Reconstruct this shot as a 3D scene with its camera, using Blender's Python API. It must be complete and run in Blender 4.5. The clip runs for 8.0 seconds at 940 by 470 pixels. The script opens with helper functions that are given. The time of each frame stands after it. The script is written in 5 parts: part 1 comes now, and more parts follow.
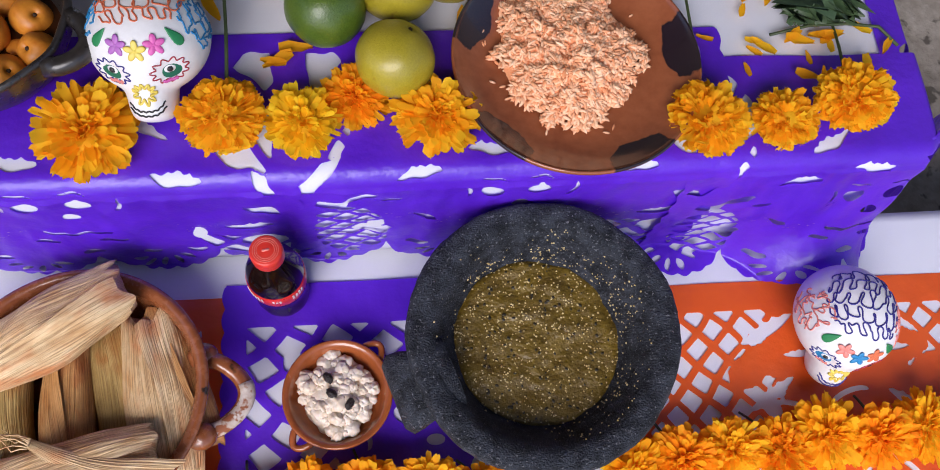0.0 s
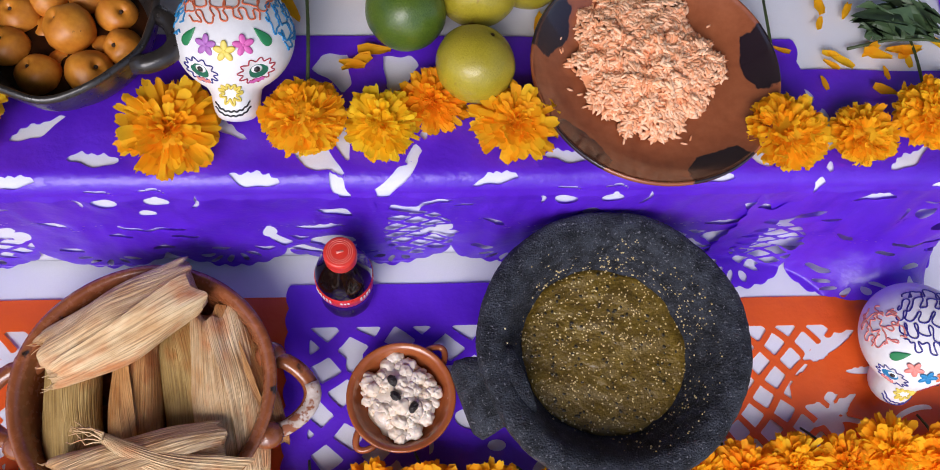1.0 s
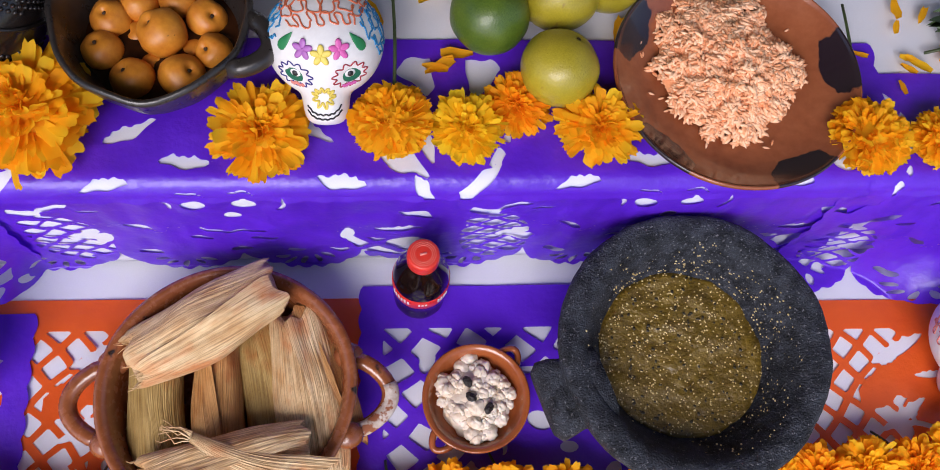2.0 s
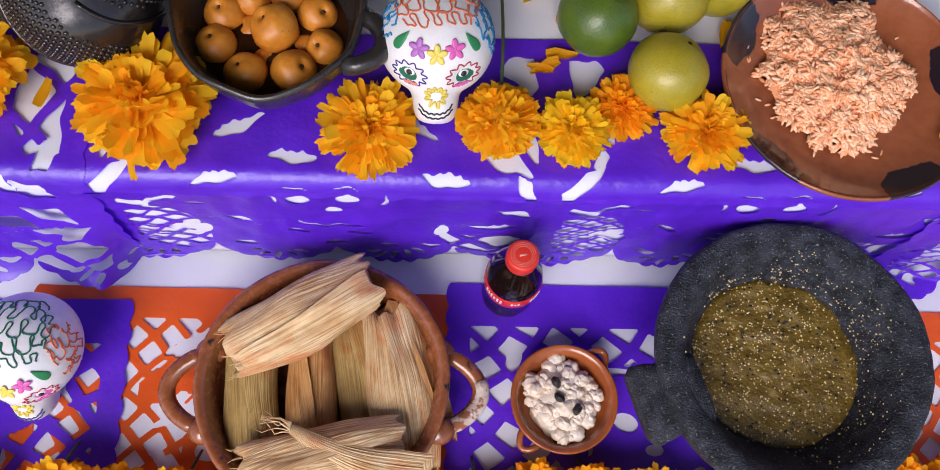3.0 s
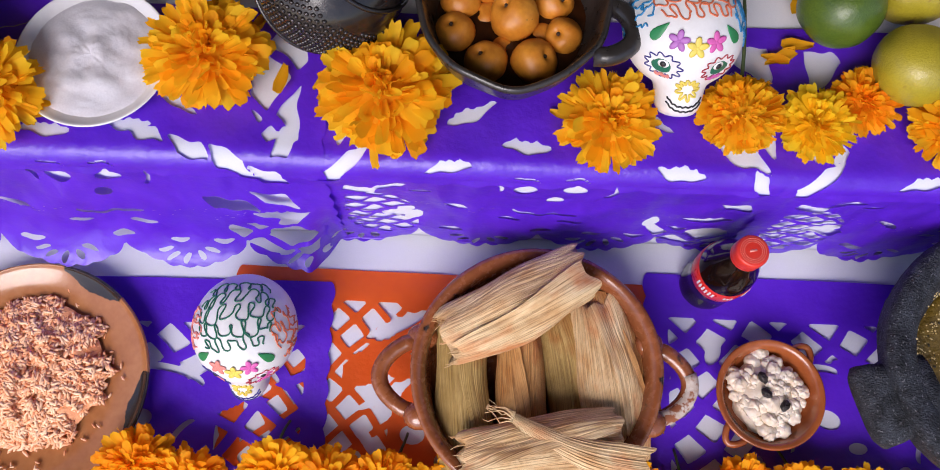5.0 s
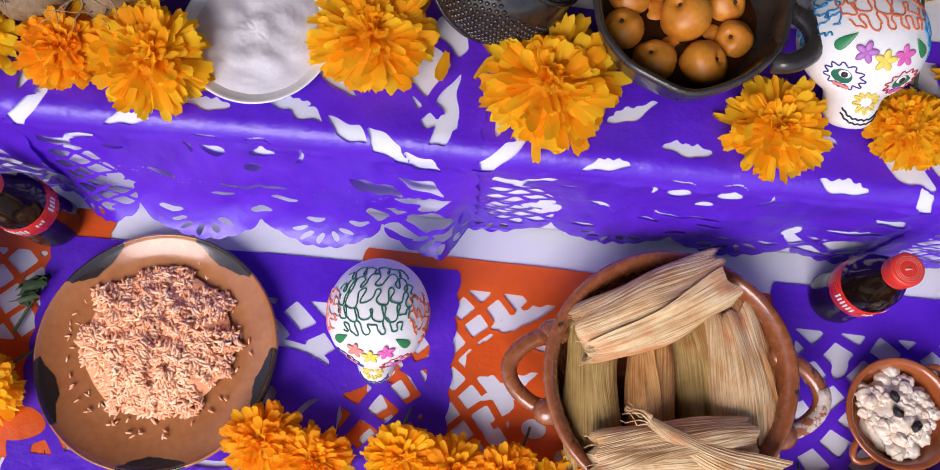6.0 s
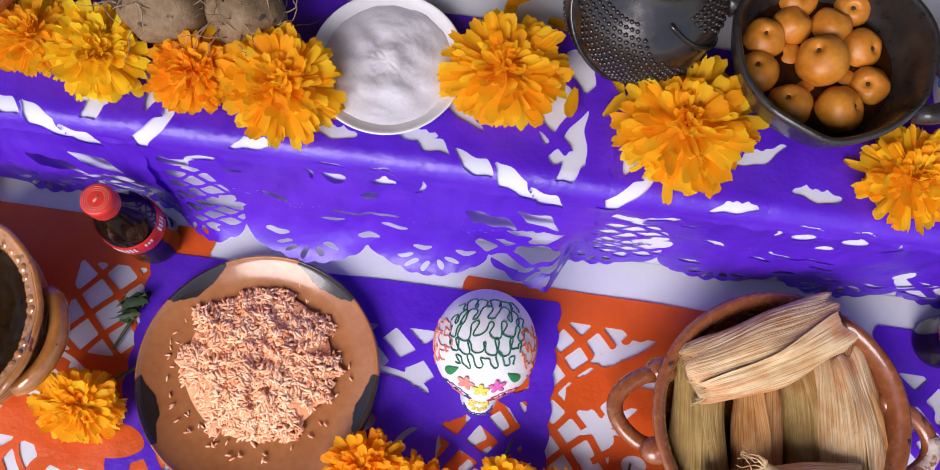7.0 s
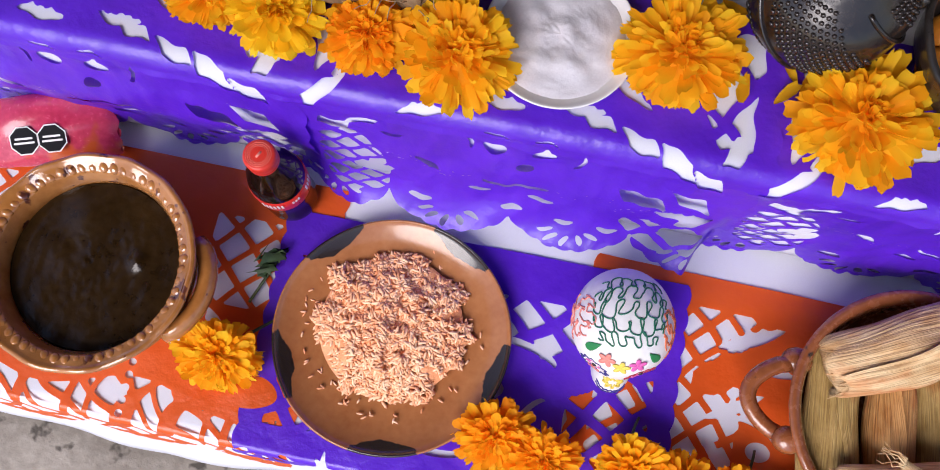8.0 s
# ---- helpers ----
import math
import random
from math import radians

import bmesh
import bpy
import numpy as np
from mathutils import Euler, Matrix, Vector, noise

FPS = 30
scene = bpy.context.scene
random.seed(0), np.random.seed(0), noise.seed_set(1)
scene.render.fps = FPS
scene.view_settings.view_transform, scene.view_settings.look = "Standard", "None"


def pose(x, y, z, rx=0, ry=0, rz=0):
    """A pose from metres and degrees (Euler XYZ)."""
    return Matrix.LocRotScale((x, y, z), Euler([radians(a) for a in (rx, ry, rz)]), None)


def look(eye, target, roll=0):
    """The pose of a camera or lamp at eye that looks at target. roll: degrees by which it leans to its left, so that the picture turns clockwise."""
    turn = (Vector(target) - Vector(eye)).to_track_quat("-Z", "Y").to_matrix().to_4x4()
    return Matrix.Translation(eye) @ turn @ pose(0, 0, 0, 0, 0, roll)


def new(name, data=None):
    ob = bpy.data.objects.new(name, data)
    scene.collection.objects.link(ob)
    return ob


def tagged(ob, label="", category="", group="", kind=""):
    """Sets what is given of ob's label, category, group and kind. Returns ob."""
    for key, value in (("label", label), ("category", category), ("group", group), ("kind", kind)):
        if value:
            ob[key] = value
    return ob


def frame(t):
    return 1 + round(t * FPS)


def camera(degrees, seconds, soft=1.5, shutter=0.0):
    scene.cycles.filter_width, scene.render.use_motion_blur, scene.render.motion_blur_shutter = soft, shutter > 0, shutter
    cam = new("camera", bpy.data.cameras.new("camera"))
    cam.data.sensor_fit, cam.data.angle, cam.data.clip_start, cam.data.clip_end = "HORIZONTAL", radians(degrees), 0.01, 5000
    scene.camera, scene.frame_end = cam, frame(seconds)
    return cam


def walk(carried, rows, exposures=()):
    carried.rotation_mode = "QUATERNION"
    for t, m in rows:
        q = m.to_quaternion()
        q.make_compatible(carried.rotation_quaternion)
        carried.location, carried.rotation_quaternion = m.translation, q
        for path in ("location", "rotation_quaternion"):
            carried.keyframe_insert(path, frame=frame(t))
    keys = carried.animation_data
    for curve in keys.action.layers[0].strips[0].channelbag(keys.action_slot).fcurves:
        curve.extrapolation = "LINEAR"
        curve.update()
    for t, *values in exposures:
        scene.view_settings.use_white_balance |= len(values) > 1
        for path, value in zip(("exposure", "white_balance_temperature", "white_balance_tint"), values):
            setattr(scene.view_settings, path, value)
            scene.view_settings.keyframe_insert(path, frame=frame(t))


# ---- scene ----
cam = camera(61.0, 8.0, 0.95)
PATH = [
    (0, (-0.023, 0.115, 1.123), (0.229, 0.758, -0.753), 17.5),
    (0.5, (-0.048, 0.123, 1.12), (0.188, 0.766, -0.759), 17.5),
    (1, (-0.078, 0.125, 1.118), (0.139, 0.771, -0.763), 16.5),
    (2.5, (-0.181, 0.135, 1.118), (-0.014, 0.775, -0.769), 13.5),
    (3, (-0.214, 0.142, 1.117), (-0.091, 0.761, -0.781), 11.6),
    (3.5, (-0.251, 0.149, 1.115), (-0.15, 0.744, -0.792), 10.3),
    (4, (-0.298, 0.156, 1.113), (-0.218, 0.723, -0.803), 9.3),
    (5.5, (-0.442, 0.163, 1.107), (-0.443, 0.686, -0.824), 3.2),
    (6, (-0.504, 0.166, 1.105), (-0.531, 0.665, -0.831), 2.7),
    (6.5, (-0.555, 0.178, 1.107), (-0.592, 0.682, -0.828), 2.2),
    (7, (-0.611, 0.183, 1.106), (-0.653, 0.688, -0.829), 3.1),
    (7.5, (-0.681, 0.181, 1.106), (-0.733, 0.653, -0.837), 3.4),
    (8, (-0.732, 0.165, 1.109), (-0.815, 0.589, -0.844), 0.7),
]
walk(cam, [(t, look(eye, target, roll)) for t, eye, target, roll in PATH], exposures=[(0, 0.02, 6290, 17), (4, 0.04, 6480, 19), (8, 0.07, 6440, 18)])

# ---- world and light: daylight from the front, overhead sky cut off by an added slab ----
world = bpy.data.worlds.new("sky")
scene.world = world
world.use_nodes = True
wn = world.node_tree.nodes
sky = wn.new("ShaderNodeTexSky")
sky.sky_type, sky.sun_disc = "NISHITA", False
sky.sun_elevation, sky.sun_rotation = radians(42), radians(200)
world.node_tree.links.new(sky.outputs[0], wn["Background"].inputs[0])
wn["Background"].inputs[1].default_value = 0.165
sun = bpy.data.lights.new("sun", "SUN")
sun.energy, sun.angle, sun.color = 3.25, radians(38), (1.0, 0.97, 0.93)
new("sun", sun).matrix_world = look((-0.75, -2.0, 1.95), (0, 0, 0))

LOW, HIGH = 0.25, 0.445          # tops of the two steps
EDGE = 0.415                     # front face of the upper step
FRONT = 0.085                    # front edge of the lower step


# ---- materials ----
def nodes_of(m):
    m.use_nodes = True
    return m.node_tree.nodes, m.node_tree.links, m.node_tree.nodes["Principled BSDF"]


def math_node(nt, op, a, b=None):
    n = nt.nodes.new("ShaderNodeMath")
    n.operation = op
    for k, v in enumerate((a, b)):
        if v is None:
            continue
        if isinstance(v, (int, float)):
            n.inputs[k].default_value = v
        else:
            nt.links.new(v, n.inputs[k])
    return n.outputs[0]


def noise_node(nt, scale, detail=4, stretch=None, rough=0.55, space="Object"):
    co = nt.nodes.new("ShaderNodeTexCoord").outputs[space]
    if stretch:
        mp = nt.nodes.new("ShaderNodeMapping")
        mp.inputs["Scale"].default_value = stretch
        nt.links.new(co, mp.inputs[0])
        co = mp.outputs[0]
    n = nt.nodes.new("ShaderNodeTexNoise")
    n.inputs["Scale"].default_value, n.inputs["Detail"].default_value = scale, detail
    n.inputs["Roughness"].default_value = rough
    nt.links.new(co, n.inputs[0])
    return n.outputs["Fac"]


def ramp_node(nt, fac, stops):
    r = nt.nodes.new("ShaderNodeValToRGB")
    while len(r.color_ramp.elements) < len(stops):
        r.color_ramp.elements.new(0.5)
    for e, (p, c) in zip(r.color_ramp.elements, stops):
        e.position, e.color = p, (*c, 1)
    nt.links.new(fac, r.inputs[0])
    return r.outputs[0]


def mix_node(nt, fac, a, b, blend="MIX"):
    n = nt.nodes.new("ShaderNodeMix")
    n.data_type, n.blend_type = "RGBA", blend
    for k, v in ((0, fac), (6, a), (7, b)):
        if isinstance(v, (int, float)):
            n.inputs[k].default_value = v
        elif isinstance(v, tuple):
            n.inputs[k].default_value = (*v, 1)
        else:
            nt.links.new(v, n.inputs[k])
    return n.outputs[2]


def bump_node(nt, height, strength, distance=0.001, normal=None):
    b = nt.nodes.new("ShaderNodeBump")
    b.inputs["Strength"].default_value, b.inputs["Distance"].default_value = strength, distance
    nt.links.new(height, b.inputs["Height"])
    if normal is not None:
        nt.links.new(normal, b.inputs["Normal"])
    return b.outputs[0]


def surface(name, dark, light, coarse=18, fine=160, rough=0.5, rough_var=0.12, bump=0.25, depth=0.001,
            stretch=None, spots=None, metal=0.0, sub=0.0, coat=0.0, island=0.0, spec=0.5, stops=(0.30, 0.70)):
    """Colour between dark and light by coarse and fine noise, relief by the fine one."""
    m = bpy.data.materials.new(name)
    n, l, p = nodes_of(m)
    nt = m.node_tree
    a, b = noise_node(nt, coarse, 4, stretch), noise_node(nt, fine, 5, stretch)
    f = math_node(nt, "ADD", math_node(nt, "MULTIPLY", a, 0.6), math_node(nt, "MULTIPLY", b, 0.4))
    if island:
        g = n.new("ShaderNodeNewGeometry").outputs["Random Per Island"]
        f = math_node(nt, "ADD", math_node(nt, "MULTIPLY", f, 1 - island), math_node(nt, "MULTIPLY", g, island))
    col = ramp_node(nt, f, [(stops[0], dark), (stops[1], light)])
    if spots:
        colour, scale, edge = spots
        s = ramp_node(nt, noise_node(nt, scale, 3), [(edge, (0, 0, 0)), (edge + 0.06, (1, 1, 1))])
        col = mix_node(nt, s, col, colour)
    l.new(col, p.inputs["Base Color"])
    r = math_node(nt, "ADD", math_node(nt, "MULTIPLY", b, rough_var * 2), rough - rough_var)
    l.new(r, p.inputs["Roughness"])
    p.inputs["Metallic"].default_value, p.inputs["Coat Weight"].default_value = metal, coat
    p.inputs["Coat Roughness"].default_value = 0.08
    p.inputs["Specular IOR Level"].default_value = spec
    if sub:
        p.inputs["Subsurface Weight"].default_value = sub
        p.inputs["Subsurface Radius"].default_value = (0.004, 0.0025, 0.0015)
    if bump:
        l.new(bump_node(nt, b, bump, depth), p.inputs["Normal"])
    return m


def thin(m, light, amount):
    """Lets some light through a sheet or petal."""
    nt = m.node_tree
    p, out = nt.nodes["Principled BSDF"], nt.nodes["Material Output"]
    t = nt.nodes.new("ShaderNodeBsdfTranslucent")
    t.inputs[0].default_value = (*light, 1)
    mix = nt.nodes.new("ShaderNodeMixShader")
    mix.inputs[0].default_value = amount
    nt.links.new(p.outputs[0], mix.inputs[1])
    nt.links.new(t.outputs[0], mix.inputs[2])
    nt.links.new(mix.outputs[0], out.inputs[0])
    return m


def tissue(name, dark, light):
    return thin(surface(name, dark, light, coarse=9, fine=34, rough=0.34, bump=0.45, depth=0.006, spec=0.65), light, 0.24)


def plate_glaze(name, dark, light, paint, waves, shift, edge):
    """Fired clay with brushed dark patches round its rim."""
    m = surface(name, dark, light, coarse=14, fine=120, rough=0.20, bump=0.15, coat=0.45)
    nt = m.node_tree
    p = nt.nodes["Principled BSDF"]
    base = p.inputs["Base Color"].links[0].from_socket
    sep = nt.nodes.new("ShaderNodeSeparateXYZ")
    nt.links.new(nt.nodes.new("ShaderNodeTexCoord").outputs["Object"], sep.inputs[0])
    x, y = sep.outputs[0], sep.outputs[1]
    ang = math_node(nt, "ARCTAN2", y, x)
    rad = math_node(nt, "SQRT", math_node(nt, "ADD", math_node(nt, "MULTIPLY", x, x), math_node(nt, "MULTIPLY", y, y)))
    wave = math_node(nt, "SINE", math_node(nt, "ADD", math_node(nt, "MULTIPLY", ang, waves), shift))
    wob = math_node(nt, "MULTIPLY", math_node(nt, "SUBTRACT", noise_node(nt, 45, 4), 0.5), 1.0)
    reach = math_node(nt, "MULTIPLY", math_node(nt, "SUBTRACT", rad, edge), 75.0)
    f = math_node(nt, "ADD", math_node(nt, "ADD", wave, wob), math_node(nt, "MINIMUM", reach, 0.35))
    mask = ramp_node(nt, f, [(0.42, (0, 0, 0)), (0.50, (1, 1, 1))])
    nt.links.new(mix_node(nt, mask, base, paint), p.inputs["Base Color"])
    return m


PURPLE = tissue("purple tissue", (0.092, 0.014, 0.52), (0.150, 0.026, 0.76))
ORANGE = tissue("orange tissue", (0.74, 0.098, 0.011), (0.86, 0.135, 0.016))
CLOTH = surface("white cloth", (0.60, 0.61, 0.68), (0.71, 0.72, 0.79), coarse=7, fine=900, rough=0.7, bump=0.15, depth=0.0005)
DARKBOX = surface("dark board", (0.02, 0.018, 0.016), (0.05, 0.045, 0.04), rough=0.8)
CONCRETE = surface("worn concrete", (0.17, 0.14, 0.11), (0.42, 0.37, 0.31), coarse=9, fine=70, rough=0.9, bump=0.6, depth=0.004,
                   spots=((0.09, 0.075, 0.06), 26, 0.60))
PLASTER = surface("plaster", (0.13, 0.11, 0.09), (0.21, 0.18, 0.15), rough=0.9)
BASALT = surface("black volcanic stone", (0.004, 0.005, 0.008), (0.050, 0.056, 0.072), coarse=70, fine=520, rough=0.6, rough_var=0.25, bump=1.0, depth=0.004,
                 spots=((0.15, 0.15, 0.165), 380, 0.61), stops=(0.40, 0.64), spec=0.35)
SALSA = surface("green salsa", (0.070, 0.040, 0.004), (0.205, 0.130, 0.013), coarse=60, fine=300, rough=0.32, bump=0.8, depth=0.0025, coat=0.2)
SEED = surface("tomatillo seed", (0.45, 0.33, 0.12), (0.68, 0.55, 0.28), rough=0.35, bump=0, coat=0.3, island=0.7)
CHAR = surface("charred bits", (0.01, 0.008, 0.005), (0.035, 0.025, 0.012), rough=0.4)
CLAY = surface("glazed brown clay", (0.16, 0.042, 0.013), (0.34, 0.108, 0.038), coarse=16, fine=110, rough=0.26, bump=0.25, coat=0.6,
               spots=((0.035, 0.018, 0.012), 46, 0.66))
REDCLAY = surface("glazed red clay", (0.25, 0.060, 0.016), (0.38, 0.105, 0.030), coarse=14, fine=120, rough=0.22, bump=0.1, coat=0.5)
MOLECLAY = surface("honey glazed clay", (0.26, 0.088, 0.018), (0.52, 0.215, 0.055), coarse=16, fine=90, rough=0.11, bump=0.25, depth=0.002, coat=0.9,
                   spots=((0.11, 0.030, 0.016), 55, 0.62))
BLACKCLAY = surface("black glazed clay", (0.010, 0.009, 0.009), (0.042, 0.034, 0.030), coarse=14, fine=120, rough=0.30, bump=0.3, depth=0.0015, coat=0.2)
DUST = surface("worn slip", (0.40, 0.28, 0.21), (0.68, 0.62, 0.57), coarse=60, fine=260, rough=0.8, bump=0.5, spots=((0.27, 0.085, 0.034), 75, 0.52))
PLATE_A = plate_glaze("painted clay", (0.22, 0.058, 0.024), (0.36, 0.115, 0.046), (0.022, 0.013, 0.018), 5.0, 0.9, 0.098)
PLATE_B = plate_glaze("light painted clay", (0.31, 0.105, 0.034), (0.46, 0.190, 0.072), (0.026, 0.017, 0.014), 5.0, 2.4, 0.114)
MOLE = surface("dark mole", (0.012, 0.0055, 0.0015), (0.036, 0.018, 0.005), coarse=22, fine=120, rough=0.20, bump=0.25, depth=0.002, coat=0.0, spec=0.35)
RICE = surface("red rice", (0.83, 0.35, 0.160), (0.96, 0.61, 0.380), coarse=30, fine=90, rough=0.45, bump=0, island=0.55)
RICEBED = surface("rice bed", (0.80, 0.29, 0.12), (0.90, 0.42, 0.20), coarse=60, fine=260, rough=0.55, bump=0.5, depth=0.002)


def husk(name, dark, light, stain):
    """Dry corn husk: fine ribs along its length, slow change of colour, a few stains."""
    m = surface(name, dark, light, coarse=26, fine=90, rough=0.6, bump=0, stretch=(1, 0.55, 1), stops=(0.34, 0.66))
    nt = m.node_tree
    p = nt.nodes["Principled BSDF"]
    base = p.inputs["Base Color"].links[0].from_socket
    ribs = noise_node(nt, 1.0, 1, (150, 2.2, 1), space="UV")
    lines = ramp_node(nt, ribs, [(0.36, (0.56, 0.49, 0.42)), (0.54, (1, 1, 1))])
    col = mix_node(nt, 1.0, base, lines, "MULTIPLY")
    spot = ramp_node(nt, noise_node(nt, 34, 4, (1, 0.5, 1)), [(0.54, (0, 0, 0)), (0.70, (0.8, 0.8, 0.8))])
    nt.links.new(mix_node(nt, spot, col, stain), p.inputs["Base Color"])
    nt.links.new(bump_node(nt, ribs, 0.9, 0.0016), p.inputs["Normal"])
    return m


HUSKS = [husk("pale husk", (0.58, 0.30, 0.105), (0.90, 0.70, 0.41), (0.60, 0.19, 0.045)), husk("greenish husk", (0.36, 0.215, 0.050), (0.62, 0.43, 0.160), (0.40, 0.15, 0.03)),
         husk("brown husk", (0.46, 0.185, 0.042), (0.74, 0.42, 0.155), (0.46, 0.12, 0.025))]
PETALS = [thin(surface("marigold " + k, d, l, coarse=40, fine=240, rough=0.6, bump=0.2, island=0.6, spec=0.14), l, 0.52)
          for k, d, l in (("gold", (1.0, 0.41, 0.006), (1.0, 0.64, 0.022)), ("yellow", (1.0, 0.52, 0.006), (1.0, 0.74, 0.025)),
                          ("orange", (0.99, 0.33, 0.005), (1.0, 0.53, 0.014)))]
GREEN = surface("green stem", (0.020, 0.034, 0.010), (0.070, 0.100, 0.030), rough=0.5)
LEAFGREEN = surface("green leaf", (0.022, 0.050, 0.018), (0.080, 0.130, 0.050), rough=0.5, bump=0.3)
CERAMIC = surface("white painted plaster", (0.72, 0.70, 0.70), (0.84, 0.83, 0.83), coarse=20, fine=200, rough=0.38, bump=0.06, coat=0.15)
PORCELAIN = surface("white porcelain", (0.70, 0.68, 0.70), (0.80, 0.79, 0.80), rough=0.2, bump=0.03, coat=0.4)
SALT = surface("coarse salt", (0.56, 0.53, 0.58), (0.72, 0.70, 0.74), coarse=40, fine=500, rough=0.7, bump=0.2, depth=0.001)
PUDDING = surface("white rice pudding", (0.66, 0.50, 0.34), (0.80, 0.73, 0.66), coarse=32, fine=260, rough=0.4, bump=0.3, depth=0.001, sub=0.2)
RAISIN = surface("raisin", (0.006, 0.004, 0.004), (0.026, 0.016, 0.013), fine=500, rough=0.4, bump=0.9, depth=0.002)
COLA = surface("dark cola", (0.004, 0.002, 0.002), (0.010, 0.005, 0.004), rough=0.10, bump=0, rough_var=0.02, coat=0.1, spec=0.35)
REDPLASTIC = surface("red plastic", (0.58, 0.024, 0.016), (0.72, 0.050, 0.030), rough=0.34, bump=0.05)
REDLABEL = surface("red label", (0.55, 0.018, 0.016), (0.66, 0.035, 0.026), rough=0.3, bump=0)
WHITEINK = surface("white print", (0.68, 0.66, 0.66), (0.78, 0.76, 0.76), rough=0.4, bump=0)
PALEINK = surface("faded red print", (0.72, 0.20, 0.15), (0.80, 0.28, 0.22), rough=0.4, bump=0)
BLACKINK = surface("black print", (0.008, 0.008, 0.010), (0.016, 0.016, 0.020), rough=0.7, bump=0, spec=0.1)
FOIL = surface("pink foil film", (0.42, 0.020, 0.060), (0.66, 0.060, 0.13), coarse=20, rough=0.24, bump=0.2, coat=0.5, spots=((0.60, 0.10, 0.02), 12, 0.56))
TEJO = surface("yellow haw fruit", (0.50, 0.135, 0.010), (0.74, 0.31, 0.030), coarse=38, fine=240, rough=0.42, bump=0.15, sub=0.0, coat=0.0,
               spots=((0.10, 0.03, 0.008), 130, 0.72))
SYRUP = surface("brown syrup", (0.012, 0.004, 0.001), (0.050, 0.014, 0.004), rough=0.12, bump=0.1, spec=0.25)
CITRUS = [surface("citrus " + k, d, l, coarse=26, fine=520, rough=0.34, bump=0.45, depth=0.001, coat=0.2, spots=(s, 34, 0.68))
          for k, d, l, s in (("green", (0.035, 0.078, 0.008), (0.115, 0.175, 0.016), (0.10, 0.12, 0.04)),
                             ("yellow", (0.25, 0.205, 0.010), (0.44, 0.350, 0.026), (0.22, 0.12, 0.02)))]
JUGCLAY = surface("burnished dark clay", (0.008, 0.006, 0.006), (0.032, 0.022, 0.018), coarse=20, fine=160, rough=0.20, bump=0.2, spec=0.6)
TUBER = surface("brown tuber skin", (0.13, 0.075, 0.034), (0.34, 0.23, 0.125), coarse=45, fine=220, rough=0.8, bump=0.6, depth=0.002, spots=((0.05, 0.03, 0.018), 70, 0.63))
ROOTHAIR = surface("root hair", (0.24, 0.15, 0.08), (0.46, 0.33, 0.20), rough=0.8)
CORK = surface("dark pit", (0.030, 0.014, 0.006), (0.06, 0.03, 0.012), rough=0.8)


def paint(name, c):
    return surface(name, tuple(v * 0.82 for v in c), c, coarse=60, fine=300, rough=0.42, bump=0.05)


ICING = {k: paint("icing " + k, c) for k, c in dict(
    orange=(0.72, 0.17, 0.07), green=(0.008, 0.145, 0.085), blue=(0.015, 0.22, 0.48), navy=(0.030, 0.022, 0.22), pink=(0.70, 0.12, 0.42),
    yellow=(0.80, 0.62, 0.10), leaf=(0.015, 0.22, 0.07), violet=(0.42, 0.13, 0.46), black=(0.018, 0.016, 0.020), crimson=(0.42, 0.03, 0.05),
    coral=(0.76, 0.24, 0.20)).items()}


# ---- mesh helpers ----
class Shape:
    """Collects vertices and faces of one mesh."""

    def __init__(self):
        self.v, self.f = [], []

    def add(self, verts, faces, m=None):
        o = len(self.v)
        self.v.extend([tuple(m @ Vector(p)) for p in verts] if m is not None else [tuple(p) for p in verts])
        self.f.extend([tuple(i + o for i in f) for f in faces])
        return self


def mesh(name, shape, material, parent=None, label="", smooth=True, kind="", uv=None):
    me = bpy.data.meshes.new(name)
    me.from_pydata(shape.v, [], shape.f)
    me.update()
    if uv is not None:
        layer = me.uv_layers.new(name="UVMap")
        for loop in me.loops:
            layer.data[loop.index].uv = uv[loop.vertex_index]
    me.polygons.foreach_set("use_smooth", [smooth] * len(me.polygons))
    me.materials.append(material)
    ob = new(name, me)
    if parent is not None:
        ob.parent = parent
    return tagged(ob, label=label, kind=kind)


def thing(name, m, label, category, group=""):
    ob = new(name)
    ob.empty_display_size = 0.02
    ob.matrix_world = m
    return tagged(ob, label=label, category=category, group=group)


def grid_faces(rows, cols, wrap=False):
    out = []
    for i in range(rows - 1):
        for j in range(cols if wrap else cols - 1):
            k = (j + 1) % cols
            out.append((i * cols + j, i * cols + k, (i + 1) * cols + k, (i + 1) * cols + j))
    return out


def lathe(profile, n=64, wobble=None):
    """Rings of n points along (r, z); the first and the last ring close to a fan if r is 0."""
    verts = []
    for r, z in profile:
        for j in range(n):
            a = 2 * math.pi * j / n
            rr, zz = (r, z) if wobble is None else wobble(r, z, a)
            verts.append((rr * math.cos(a), rr * math.sin(a), zz))
    return verts, grid_faces(len(profile), n, True)


def smooth_profile(points, steps=5):
    """Catmull-Rom through the points."""
    p = [points[0], *points, points[-1]]
    out = []
    for i in range(1, len(p) - 2):
        for s in range(steps):
            t = s / steps
            out.append(tuple(0.5 * (2 * b + (c - a) * t + (2 * a - 5 * b + 4 * c - d) * t * t + (3 * b - a - 3 * c + d) * t ** 3)
                             for a, b, c, d in zip(p[i - 1], p[i], p[i + 1], p[i + 2])))
    out.append(points[-1])
    return out


